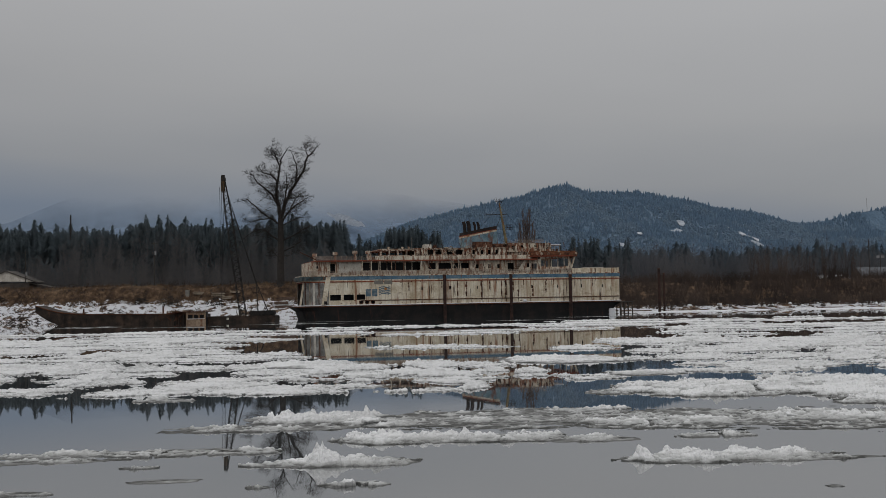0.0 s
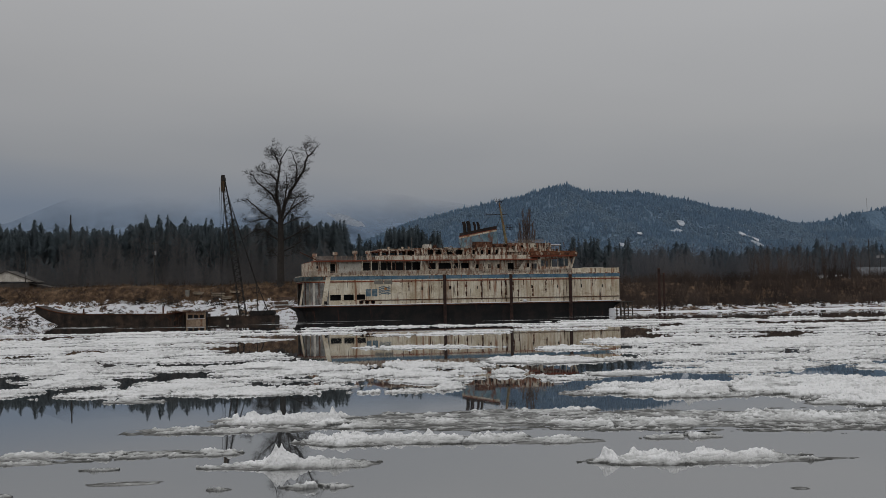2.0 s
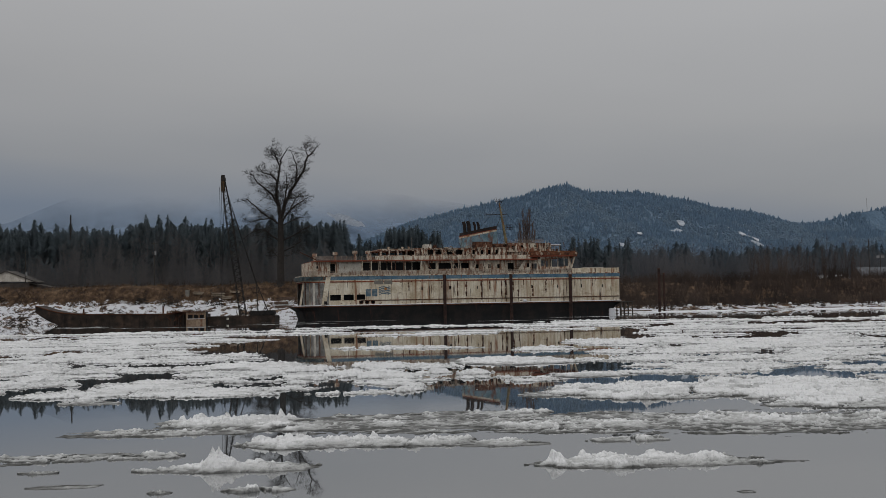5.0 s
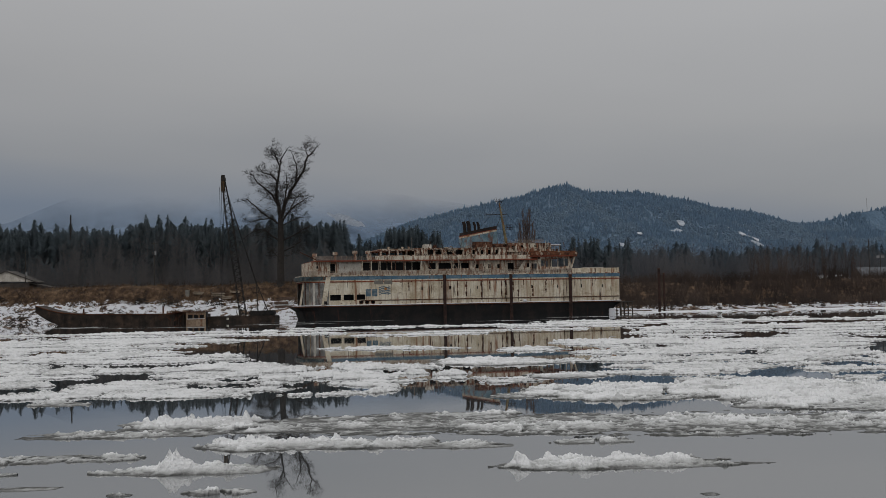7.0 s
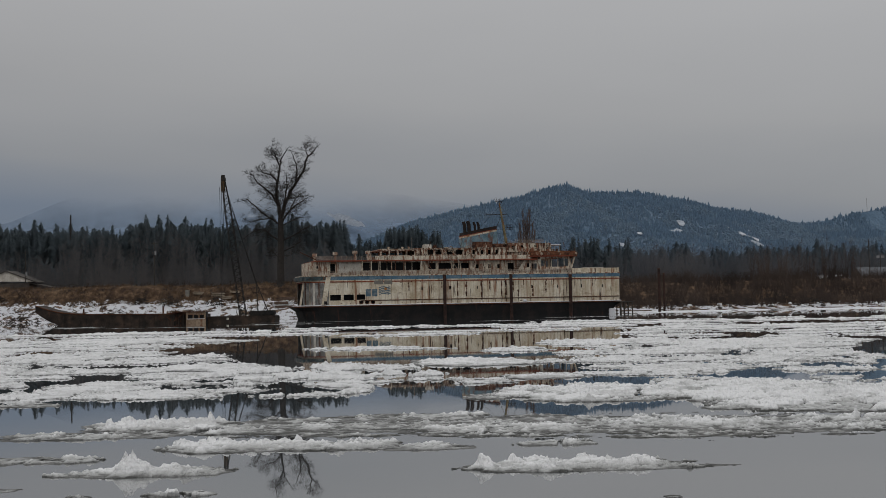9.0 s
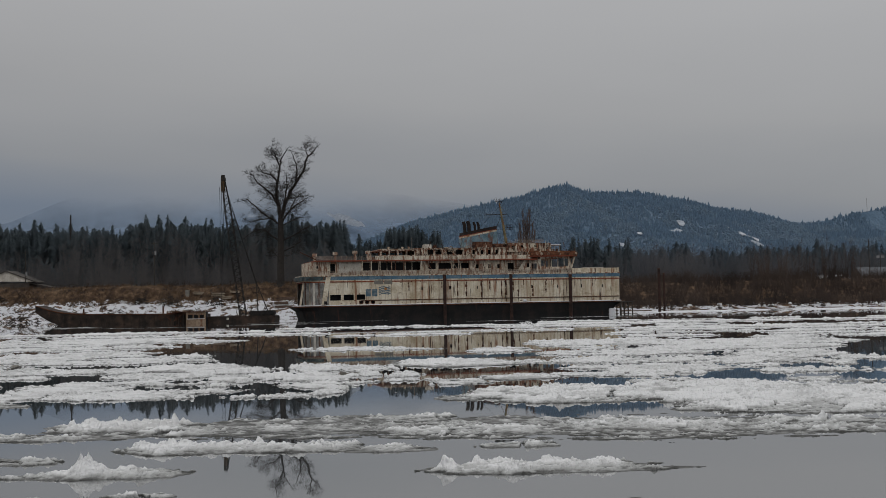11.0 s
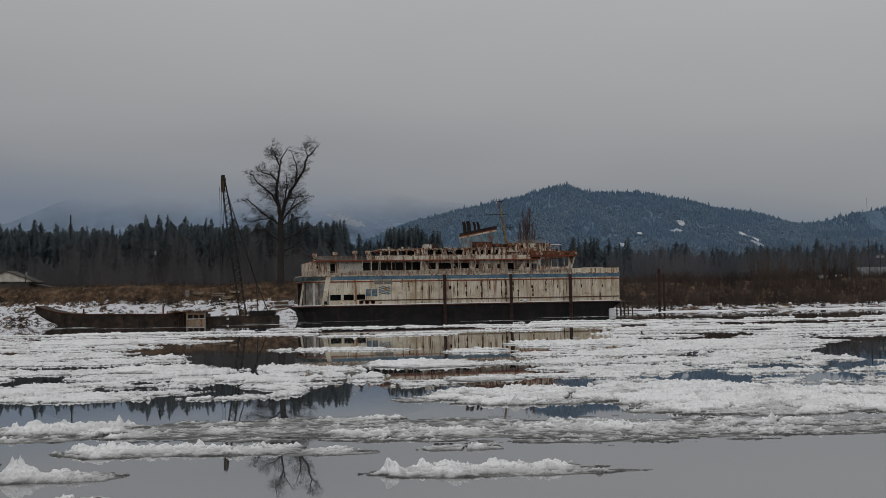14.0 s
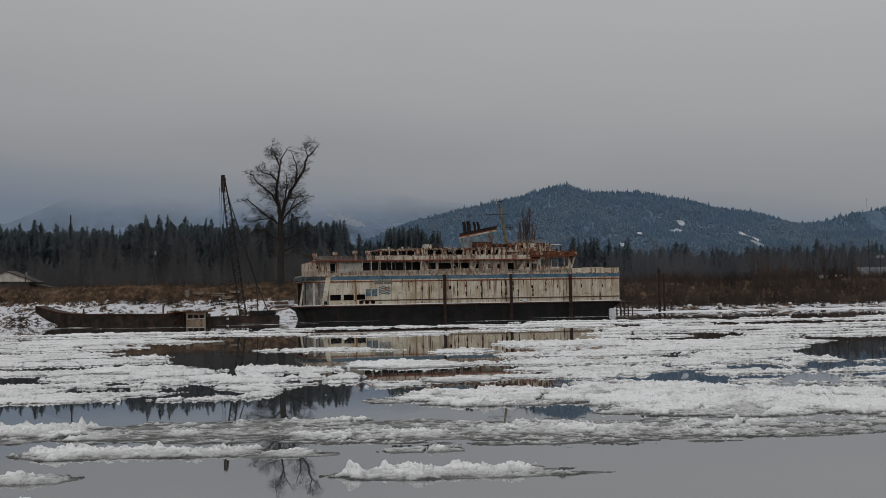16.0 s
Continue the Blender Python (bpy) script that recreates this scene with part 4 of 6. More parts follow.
# the faded mark on the side as plain shapes
mark = part("painted_mark", box(B(), 20.8, 22.3, S - 0.03, S, 6.7, 8.9), m_mark, ferry, "faded blue painted mark")
part("bar", box(B(), 22.7, 24.3, S - 0.03, S, 6.7, 8.9), m_mark, mark)
for k in range(5):
    bm = B()
    for i in range(6):
        u = 24.8 + i * 0.6
        zc = 7.1 + k * 0.5 + 0.18 * math.sin(i * 1.1) + 0.06 * i
        box(bm, u, u + 0.6, S - 0.03, S, zc, zc + 0.3)
    part("stripe", bm, m_mark, mark)
bm = B()
rod(bm, (26.9, S - 0.05, 8.9), (26.9, S, 8.9), 0.42, 0.42, 16)
part("disc", bm, m_orange, mark, "faded orange disc")
part("hanging_bundle", box(B(), 70.6, 71.9, S - 0.6, S - 0.1, 4.3, 5.0, 0.2), m_snow, ferry, "pale fender hanging on the side")
# rust eaten in round the car-deck ports and along the ledge
flake = random.Random(63)
for k in range(70):
    if k < 34:
        u, z = flake.uniform(9.6, 25.0), flake.choice((5.45, 5.5, 5.52, 4.45, 7.36, 5.42)) + flake.uniform(-0.08, 0.1)
    else:
        u, z = flake.uniform(25, 102), flake.choice((5.25, 4.5, 10.8)) + flake.uniform(-0.15, 0.15)
    w, h = flake.uniform(0.12, 0.55), flake.uniform(0.08, 0.32)
    if not any(a < u + w and u < b and c < z + h and z < d for a, b, c, d in holes):
        part("rust_flake", box(B(), u, u + w, S - 0.02 - 0.001 * (k % 9), S, z, z + h, 0.0), flake.choice((m_rust, m_casing, m_casing)), ferry)
for u, w in ((19.35, 0.62), (21.15, 0.62), (22.95, 0.62)):
    bm = B()
    for i in range(14):
        a, b = 2 * math.pi * i / 14, 2 * math.pi * (i + 1) / 14
        rod(bm, (u + w * math.cos(a), S - 0.03, 4.95 + w * 0.8 * math.sin(a)), (u + w * math.cos(b), S - 0.03, 4.95 + w * 0.8 * math.sin(b)), 0.12, 0.12, 4, False)
    part("port_rim", bm, m_casing, ferry, "rusty rim of a round port")
# vertical plate seams
for k in range(28):
    u = 12.4 + k * 3.26
    if not any(a - 0.2 < u < b + 0.2 for a, b, _, _ in holes) and not 20.4 < u < 28.6:
        part("plate_seam", box(B(), u - 0.045, u + 0.045, S - 0.03, S, 5.6, 11.0), m_seam, ferry)
# wet rust runs below scuppers
for u, z0, z1, w in ((49.6, 5.6, 11.2, 0.22), (52.4, 6.2, 11.3, 0.3), (57.2, 5.0, 11.0, 0.2), (63.8, 6.0, 11.4, 0.22), (65.2, 4.4, 11.6, 0.3), (74.0, 6.0, 9.0, 0.25), (69.2, 5.2, 8.0, 0.2), (44.6, 9.0, 11.2, 0.14), (59.9, 8.2, 11.3, 0.16), (67.6, 7.4, 11.0, 0.18), (71.0, 9.4, 11.3, 0.15), (78.4, 7.0, 11.2, 0.2), (81.0, 8.6, 11.2, 0.14), (86.8, 9.0, 11.2, 0.2), (94.0, 8.8, 11.0, 0.16), (34.0, 9.2, 11.0, 0.12)):
    bm = B()
    n = 7
    for i in range(n):
        a, b = i / n, (i + 1) / n
        ww = w * (0.5 + 0.5 * math.sin(3 + u * 1.7 + i * 1.9)) + 0.08
        box(bm, u - ww, u + ww * 0.7, S - 0.012, S, z1 + (z0 - z1) * b, z1 + (z0 - z1) * a)
    part("rust_scab", bm, m_rust, ferry, "flaking run of dark rust")

# promenade deck house
A0 = -9.5
house_holes = [(10.4, 11.9, 14.0, 16.6)] + [(20.1 + i * 2.62, 22.58 + i * 2.62, 14.55, 16.95) for i in range(7)] + [(40.9, 43.3, 14.8, 16.6), (44.0, 48.2, 14.8, 16.6), (48.6, 51.0, 14.9, 16.6), (51.4, 53.9, 14.9, 16.6),
              (56.2, 57.1, 14.8, 16.1), (60.1, 61.0, 14.8, 16.1), (63.1, 64.0, 14.8, 16.1), (66.5, 68.6, 13.4, 16.4), (72.9, 73.7, 15.0, 16.3), (74.6, 76.2, 13.6, 16.2), (6.2, 6.8, 15.3, 16.0)]
for y in (A0, 9.25):
    part("house_wall", holed(B(), 4.5, 76.6, 13.15, 17.25, y, 0.25, house_holes), m_house, ferry, "stained white deckhouse wall with broken windows")
part("end_wall", box(B(), 4.5, 4.75, A0 + 0.25, 9.25, 13.15, 17.25), m_house, ferry)
part("lighter_panel", box(B(), 13.0, 19.8, A0 - 0.12, A0, 13.6, 17.1, 0.04), m_patch2, ferry, "pale replaced wall panel")
# added sheet, near-black to paint the shaded rooms behind the windows
part("house_shade_sheet", box(B(), 5.5, 76, -6.6, -6.4, 13.15, 17.2), m_dark, ferry)
for u in (20.0, 22.7, 25.4, 29.0, 33.2, 38.4, 43.6, 48.4, 54.2, 60.0):
    part("deck_post", rod(B(), (u, S + 0.5, 13.15), (u, S + 0.5, 17.3), 0.13, 0.13, 6), m_house, ferry)
part("deck_edge", box(B(), 5.4, 76, S + 0.4, -S - 0.4, 17.25, 17.65, 0.08), m_red, ferry, "rusted red upper deck edge")
part("promenade_rail", railing(B(), [(2.4, -6.6, 13.15), (3.4, -9.6, 13.15), (5.6, -11.0, 13.15), (9.5, S + 0.1, 13.15), (88, S + 0.1, 13.15)], 1.25, 1.6, 5, 0.055), m_rail, ferry)
rnd = random.Random(8)
u = 10.0
while u < 86:
    w = rnd.uniform(1.4, 3.4)
    if rnd.random() < 0.8:
        part("rail_screen", box(B(), u, u + w, S + 0.16, S + 0.2, 13.2, 13.2 + rnd.uniform(0.6, 1.15)), m_house, ferry)
    u += w + rnd.uniform(0.05, 0.5)
part("upper_rail", railing(B(), [(5.8, -9.4, 17.65), (7.4, S + 0.6, 17.65), (26, S + 0.6, 17.65)], 1.25, 1.5, 4, 0.055), m_rail, ferry)
u = 24.0
while u < 73:
    w = rnd.uniform(2.2, 4.0)
    part("bulwark_plate", box(B(), u, min(u + w, 73.5), S + 0.55, S + 0.63, 17.65, 18.9 + rnd.uniform(-0.12, 0.12)), m_house, ferry)
    u += w + 0.04
for u, low in ((5.9, 0.75), (12.2, 0.3), (18.3, 0.0), (22.3, 0.0)):
    vent = part("ventilator", rod(B(), (u, -8, 17.6), (u, -8, 19.7 - low), 0.36, 0.34, 12), m_house, ferry, "mushroom ventilator")
    bm = B()
    rod(bm, (u, -8, 19.6 - low), (u, -8, 19.85 - low), 0.66, 0.78, 12)
    rod(bm, (u, -8, 19.85 - low), (u, -8, 20.6 - low), 0.78, 0.70, 12)
    part("cowl", bm, m_house, vent)
part("lifeboat_derrick", rod(B(), (6.0, -9.5, 18.0), (1.2, -10.2, 20.2), 0.16, 0.1, 6), m_rust, ferry)
part("landing_box", box(B(), 3.6, 5.2, -9.9, -8.2, 13.15, 16.0, 0.08), m_house, ferry)

# skylight saloon, open from side to side
B0 = -8.0
sky_holes = [(26.6 + i * 2.7, 28.8 + i * 2.7, 19.2, 20.55) for i in range(4)]
for y in (B0, 7.75):
    bm = holed(B(), 25.6, 37.4, 17.65, 20.9, y, 0.25, sky_holes)
    for v in bm.verts:
        if v.co.x < 25.7:
            v.co.x += (v.co.z - 18.9) * 0.5
    part("saloon_wall", bm, m_rustwhite, ferry)
part("saloon_roof", box(B(), 26.2, 37.6, B0 - 0.2, 8.2, 20.9, 21.15, 0.06), m_house, ferry)
for u in (29.0, 33.4, 35.4):
    part("roof_fitting", rod(B(), (u, -7, 21.1), (u, -7, 21.8), 0.25, 0.4, 8), m_house, ferry)
part("whip_aerial", rod(B(), (36.4, -7, 21.1), (36.4, -7, 24.6), 0.07, 0.04, 5), m_rail, ferry)

# officers' deck
off_holes = [(41.2, 43.0, 19.3, 20.8), (43.6, 45.6, 19.3, 20.8), (47.2, 49.2, 19.3, 20.8), (50.2, 52.6, 19.3, 20.7), (55.6, 56.4, 19.3, 20.6), (58.3, 59.1, 19.3, 20.6), (60.7, 61.5, 19.3, 20.6), (63.1, 63.9, 19.3, 20.6), (66.8, 67.5, 18.0, 20.4)]
part("officers_wall", holed(B(), 37.4, 74, 17.65, 21.1, B0, 0.25, off_holes), m_rustwhite, ferry, "badly rusted cabin wall")
part("officers_wall", holed(B(), 37.4, 74, 17.65, 21.1, 7.75, 0.25, []), m_rustwhite, ferry)
# added sheet of painted shade behind the cabin windows
part("house_shade_sheet", box(B(), 37.6, 74, -5.6, -5.4, 17.65, 21.0), m_dark, ferry)
part("officers_roof", box(B(), 37.2, 81, B0 - 0.25, 8.25, 21.1, 21.35, 0.05), m_rustwhite, ferry)
part("locker", box(B(), 40.1, 42.6, -7.4, -5.6, 21.35, 22.5, 0.1), m_patch2, ferry, "pale deck locker")
part("locker", box(B(), 43.2, 44.0, -7.4, -6.4, 21.35, 22.2, 0.1), m_rust, ferry)
top_holes = [(68.3, 69.1, 20.7, 21.9), (71.4, 72.2, 20.7, 22.0), (75.9, 76.7, 20.8, 22.0), (79.7, 80.4, 20.8, 22.0)]
part("top_house_wall", holed(B(), 66.8, 81.4, 19.9, 22.5, B0 - 0.4, 0.25, top_holes), m_rustwhite, ferry)
part("top_house_wall", holed(B(), 66.8, 81.4, 21.35, 22.5, 6.5, 0.25, []), m_rustwhite, ferry)
# added sheet of painted shade behind the top house windows
part("house_shade_sheet", box(B(), 67, 81, -6, -5.8, 20, 22.4), m_dark, ferry)
part("top_roof", box(B(), 66.6, 81.6, B0 - 0.5, 6.8, 22.5, 22.7, 0.05), m_rustwhite, ferry)
part("monkey_rail", railing(B(), [(70, B0 + 1, 22.7), (79.5, B0 + 1, 22.7), (79.5, 5, 22.7), (70, 5, 22.7)], 1.3, 1.1, 3, 0.032), m_rail, ferry)
part("canopy", box(B(), 80.8, 85.2, -7.5, 4, 22.0, 22.3, 0.08), m_snow, ferry, "snow-covered canopy")
for u in (81.4, 83.0, 84.8):
    part("canopy_post", rod(B(), (u, -7.2, 20.2), (u, -7.2, 22.0), 0.1, 0.1, 5), m_rail, ferry)

# wheelhouse end: big window openings, rounded roof edge
bridge_holes = [(77.6, 79.0, 15.3, 17.6), (79.2, 81.0, 15.1, 17.75), (81.2, 83.2, 15.1, 17.75), (83.4, 85.3, 15.1, 17.75), (85.5, 86.7, 15.3, 17.6)]
for y in (A0, 9.25):
    part("lounge_wall", holed(B(), 76.6, 87.6, 13.15, 18.4, y, 0.25, bridge_holes), m_house, ferry, "white lounge wall with large empty windows")
part("raked_pillar", rod(B(), (87.2, A0, 13.3), (89.0, A0, 18.4), 0.35, 0.3, 8), m_house, ferry)
bm = B()
box(bm, 73.2, 89.6, S + 0.6, 10.9, 18.4, 20.1, 0.45)
part("roof_fascia", bm, m_fascia, ferry, "rusted overhanging roof edge")
part("roof_lip", box(B(), 73.0, 89.2, S + 0.45, 11.0, 18.25, 18.6, 0.06), m_red, ferry)
for u in (74.0, 77.5, 81.0, 86.0, 88.6):
    part("roof_stanchion", rod(B(), (u, S + 1.2, 20.05), (u, S + 1.2, 20.9 + 0.2 * math.sin(u)), 0.09, 0.09, 5), m_rust, ferry)

# bulwark at the far end
right = end_curve(104.25, 102.9, 6.0, 11.5)
bm = B()
run = [(87.2, -11.55)] + [(u, -y - 0.05) for u, y in reversed(right)]
strip(bm, run, 13.1, 14.55, 0.2)
part("bulwark", bm, m_paint, ferry, "raised stained bulwark")
part("bulwark_box", box(B(), 92, 99, -9, -7, 13.15, 14.8, 0.1), m_patch2, ferry)

# ladders and stairs
for u0, z0, u1, z1, y in ((44.2, 21.0, 49.0, 14.2, S + 0.2), (45.2, 21.0, 50.0, 14.2, S + 0.2), (55.0, 20.9, 51.8, 17.6, S + 0.3), (67.8, 13.3, 70.8, 17.6, S + 1.2), (68.8, 13.3, 71.8, 17.6, S + 1.2), (40.2, 17.4, 42.2, 13.4, S + 1.0), (39.5, 17.4, 41.5, 13.4, S + 1.0), (69.0, 18.0, 72.0, 21.4, S + 1.6), (70.0, 18.0, 73.0, 21.4, S + 1.6)):
    part("stair_stringer", rod(B(), (u0, y, z0), (u1, y, z1), 0.10, 0.10, 5), m_davit, ferry)
for k in range(8):
    a = k / 7
    part("stair_tread", box(B(), 67.8 + 3.0 * a, 69.0 + 3.0 * a, S + 1.0, S + 1.9, 13.4 + 4.1 * a, 13.5 + 4.1 * a), m_rust, ferry)
for _ in range(64):
    u = rnd.uniform(38, 89)
    z0 = rnd.choice((17.7, 18.9, 21.3))
    part("wreckage", rod(B(), (u, S + rnd.uniform(0.7, 2.0), z0), (u + rnd.uniform(-0.8, 0.8), S + rnd.uniform(0.7, 2.0), z0 + rnd.uniform(0.8, 2.0)), 0.09, 0.07, 5), rnd.choice((m_rust, m_house, m_rust)), ferry)

for u in (46.6, 52.0, 57.6):
    bm = B()
    pts = [(u, S + 0.7, 17.7), (u - 0.5, S + 0.6, 19.6), (u + 0.1, S + 0.4, 21.2), (u + 1.2, S + 0.1, 21.7), (u + 1.7, S, 21.2)]
    for a, b in zip(pts, pts[1:]):
        rod(bm, a, b, 0.15, 0.12, 6)
    part("davit", bm, m_davit, ferry, "bent pale lifeboat davit")
for u0, z0 in ((47.6, 20.4), (53.0, 20.2)):
    bm = B()
    pts = [(u0, S + 0.3, z0), (u0 + 1.8, S + 0.25, z0 - 1.6), (u0 + 2.6, S + 0.2, z0 - 3.6), (u0 + 2.3, S + 0.2, 14.2)]
    for a, b in zip(pts, pts[1:]):
        rod(bm, a, b, 0.16, 0.16, 6)
    part("escape_chute", bm, m_davit, ferry, "pale bent chute hanging over the side")

for k in range(34):
    u, z0 = rnd.uniform(39, 88), rnd.choice((17.65, 17.65, 21.35, 20.1))
    if z0 > 20.5 and u > 80:
        z0 = 20.1
    w, h = rnd.uniform(0.3, 1.1), rnd.uniform(0.3, 1.0)
    y = S + rnd.uniform(1.0, 2.4) if z0 < 20 else -7.4 + rnd.uniform(0, 1.5)
    part("deck_fitting", box(B(), u, u + w, y, y + 0.6, z0, z0 + h, 0.05), rnd.choice((m_rust, m_house, m_rustwhite, m_soot)), ferry)

for u, z1, z0 in ((65.0, 13.2, 5.2), (85.6, 14.4, 11.4), (58.2, 17.6, 13.3), (73.4, 17.4, 13.4), (41.0, 17.5, 13.2)):
    bm = B()
    pts = [(u + 0.25 * math.sin(k * 1.4 + u), S - 0.12, z1 + (z0 - z1) * k / 6) for k in range(7)]
    for a, b in zip(pts, pts[1:]):
        rod(bm, a, b, 0.06, 0.06, 4, False)
    part("hanging_cable", bm, m_soot, ferry)

# funnel and its pipes
def slope(u):
    return 24.5 + (u - 53.5) * 0.19


bm = B()
fun = [(54.6, -2.6), (57, -3.4), (63, -3.4), (66.0, -1.8), (66.0, 1.8), (63, 3.4), (57, 3.4), (54.6, 2.6)]
lo = [bm.verts.new((u, y, 21.35)) for u, y in fun]
hi = [bm.verts.new((u - 0.3, y, slope(u))) for u, y in fun]
for i in range(8):
    bm.faces.new((lo[i], lo[(i + 1) % 8], hi[(i + 1) % 8], hi[i]))
bm.faces.new(hi)
funnel = part("funnel", bm, m_teal, ferry, "faded blue funnel with a dark tilted cap")
for name, mat, d0, d1, grow in (("cap_band", m_paint, 0.0, 0.5, 0.98), ("cap_lip", m_red, 0.5, 0.8, 1.0), ("cap", m_soot, 0.8, 1.75, 0.98)):
    bm = B()
    lo = [bm.verts.new((60.3 + (u - 60.3) * grow - 0.3, y * grow, slope(60.3 + (u - 60.3) * grow) + d0)) for u, y in fun]
    hi = [bm.verts.new((60.3 + (u - 60.3) * grow - 0.3, y * grow, slope(60.3 + (u - 60.3) * grow) + d1)) for u, y in fun]
    for i in range(8):
        bm.faces.new((lo[i], lo[(i + 1) % 8], hi[(i + 1) % 8], hi[i]))
    bm.faces.new(hi)
    bm.faces.new(lo[::-1])
    part(name, bm, mat, funnel)
for u, r, top in ((55.6, 0.55, 30.0), (57.0, 0.6, 30.2), (59.0, 0.4, 29.9), (60.2, 0.42, 30.0)):
    bm = B()
    rod(bm, (u, 0, slope(u)), (u - 0.1, 0, top - 1.0), r, r, 10)
    rod(bm, (u - 0.1, 0, top - 1.1), (u - 0.55, 0, top), r * 1.05, r * 0.9, 10)
    part("exhaust_pipe", bm, m_soot, funnel, "sooty exhaust pipe")
part("engine_casing", box(B(), 56.8, 62.6, -6.6, -3.6, 21.35, 23.3, 0.15), m_casing, ferry, "rusty engine casing")
part("engine_casing", box(B(), 62.6, 66.6, -6.4, -3.6, 21.35, 22.7, 0.4), m_casing, ferry)

# mast
bm = B()
rod(bm, (69.6, 0, 21.3), (67.2, 0, 36.2), 0.5, 0.22, 10)
mast = part("mast", bm, m_yellow, ferry, "faded yellow leaning mast")
part("mast_top", rod(B(), (67.4, 0, 34.6), (67.1, 0, 37.2), 0.22, 0.1, 8), m_soot, mast)
bm = B()
for k in range(6):
    a = k / 5
    rod(bm, (66.0 + 2.2 * a, 0, 36.6), (65.7 + 2.8 * a, 0.3, 37.5 + 0.5 * math.sin(k * 2.1)), 0.08, 0.05, 5)
rod(bm, (65.9, 0, 36.6), (68.3, 0, 36.6), 0.1, 0.1, 6)
rod(bm, (66.2, 0, 36.7), (67.2, 0, 35.0), 0.07, 0.07, 5)
rod(bm, (68.2, 0, 36.7), (67.3, 0, 35.0), 0.07, 0.07, 5)
part("aerials", bm, m_soot, mast)
part("yard", rod(B(), (62.2, 0, 32.2), (69.6, 0, 32.4), 0.14, 0.1, 6), m_soot, mast)
part("stay", rod(B(), (67.6, 0, 31.6), (65.2, 0, 26.0), 0.07, 0.07, 5), m_soot, mast)
part("radar_arm", rod(B(), (65.2, 0, 27.4), (70.8, 0, 27.4), 0.09, 0.09, 6), m_soot, mast)
part("radar_cage", railing(B(), [(69.2, -0.8, 27.4), (71.2, -0.8, 27.4), (71.2, 0.8, 27.4), (69.2, 0.8, 27.4)], 1.6, 0.9, 2, 0.06), m_soot, mast)
bm = B()
for k in range(16):
    z = 22.0 + k * 0.85
    u = 69.6 - (z - 21.3) * 0.161 + 0.65
    rod(bm, (u - 0.4, -0.2, z), (u + 0.2, -0.2, z), 0.05, 0.05, 4)
part("mast_ladder", bm, m_yellow, mast)
for ua, za, ub, zb in ((67.2, 35.5, 78.0, 22.7), (67.3, 35.0, 60.0, 27.6)):
    part("stay_wire", rod(B(), (ua, 0, za), (ub, 0, zb), 0.035, 0.035, 4), m_soot, mast)

# ---- landing stage and piles ----
stage = thing("landing_stage", pose(57.2, 388.5, 0, 0, 0, 15), "small dark landing stage on posts beside the ferry", "jetty")
part("deck", box(B(), -2.5, 2.8, -2, 2, 3.5, 3.8, 0.03), m_wall, stage)
for x in (-1.6, -0.4, 0.9, 2.3):
    for y in (-1.7, 1.7):
        part("post", rod(B(), (x, y, -1.5), (x, y, 3.5), 0.2, 0.2, 8), m_pole, stage)
part("brace", rod(B(), (-1.6, -1.8, 0.4), (2.3, -1.8, 3.2), 0.1, 0.1, 6), m_pole, stage)
block = tagged(part("float_block", box(B(), -0.95, 0.95, -0.9, 0.9, -0.3, 1.65, 0.2), m_snow), "snow-covered white float beside the ferry hull", "float")
block.location = (52.6, 381.5, 0)
for x, y, top, r in ((0.3, 372.4, 12.8, 0.5), (20.9, 377.6, 12.7, 0.5), (39.8, 382.6, 12.4, 0.55), (69.0, 390, 13.9, 0.46), (71.6, 396, 12.4, 0.36)):
    pile = thing("steel_pile", pose(x, y, 0), "rusty brown steel mooring pile standing in the river", "pile", group="mooring piles")
    part("shaft", rod(B(), (0, 0, -3), (0, 0, top), r, r * 0.96, 16), m_steel, pile)
    part("cap", rod(B(), (0, 0, top), (0, 0, top + 0.18), r * 1.04, r * 0.9, 16), m_rust, pile)

# ---- barge ----
barge = thing("barge", pose(-92, 345, 0), "rusty derelict barge with an upswept bow lying low in the water", "barge")
bm = B()
secs = [(-22.2, 5.6, 3.6, 4.6), (-19.0, 4.5, 1.6, 5.0), (-15.5, 3.6, 0.0, 5.4), (-10.0, 3.0, -0.8, 5.5), (10.0, 2.7, -0.8, 5.5), (24.8, 2.5, -0.8, 5.5)]
rows = []
for x, top, bot, w in secs:
    rows.append([bm.verts.new(p) for p in ((x, -w, bot), (x, -w, top), (x, w, top), (x, w, bot))])
for a, b in zip(rows, rows[1:]):
    for i in range(4):
        bm.faces.new((a[i], a[(i + 1) % 4], b[(i + 1) % 4], b[i]))
bm.faces.new(rows[0][::-1])
bm.faces.new(rows[-1])
bmesh.ops.recalc_face_normals(bm, faces=bm.faces)
part("hull", bm, m_barge, barge)
for (xa, ta, _, wa), (xb, tb, _, wb) in zip(secs, secs[1:]):
    part("gunwale", rod(B(), (xa, -wa - 0.05, ta), (xb, -wb - 0.05, tb), 0.18, 0.18, 6), m_rust, barge)
for x in np.arange(-14, 24, 2.1):
    part("side_rib", box(B(), x - 0.09, x + 0.09, -5.68, -5.5, 0.1, 2.5), m_barge, barge)
for x, h in ((-8.6, 1.6), (-17.2, 1.1), (-18.2, 0.9), (13.6, 1.8), (17.0, 0.7), (21.0, 0.5)):
    part("bollard", rod(B(), (x, -4.9, 2.5), (x, -4.9, 3.0 + h), 0.22, 0.24, 8), m_rust, barge)
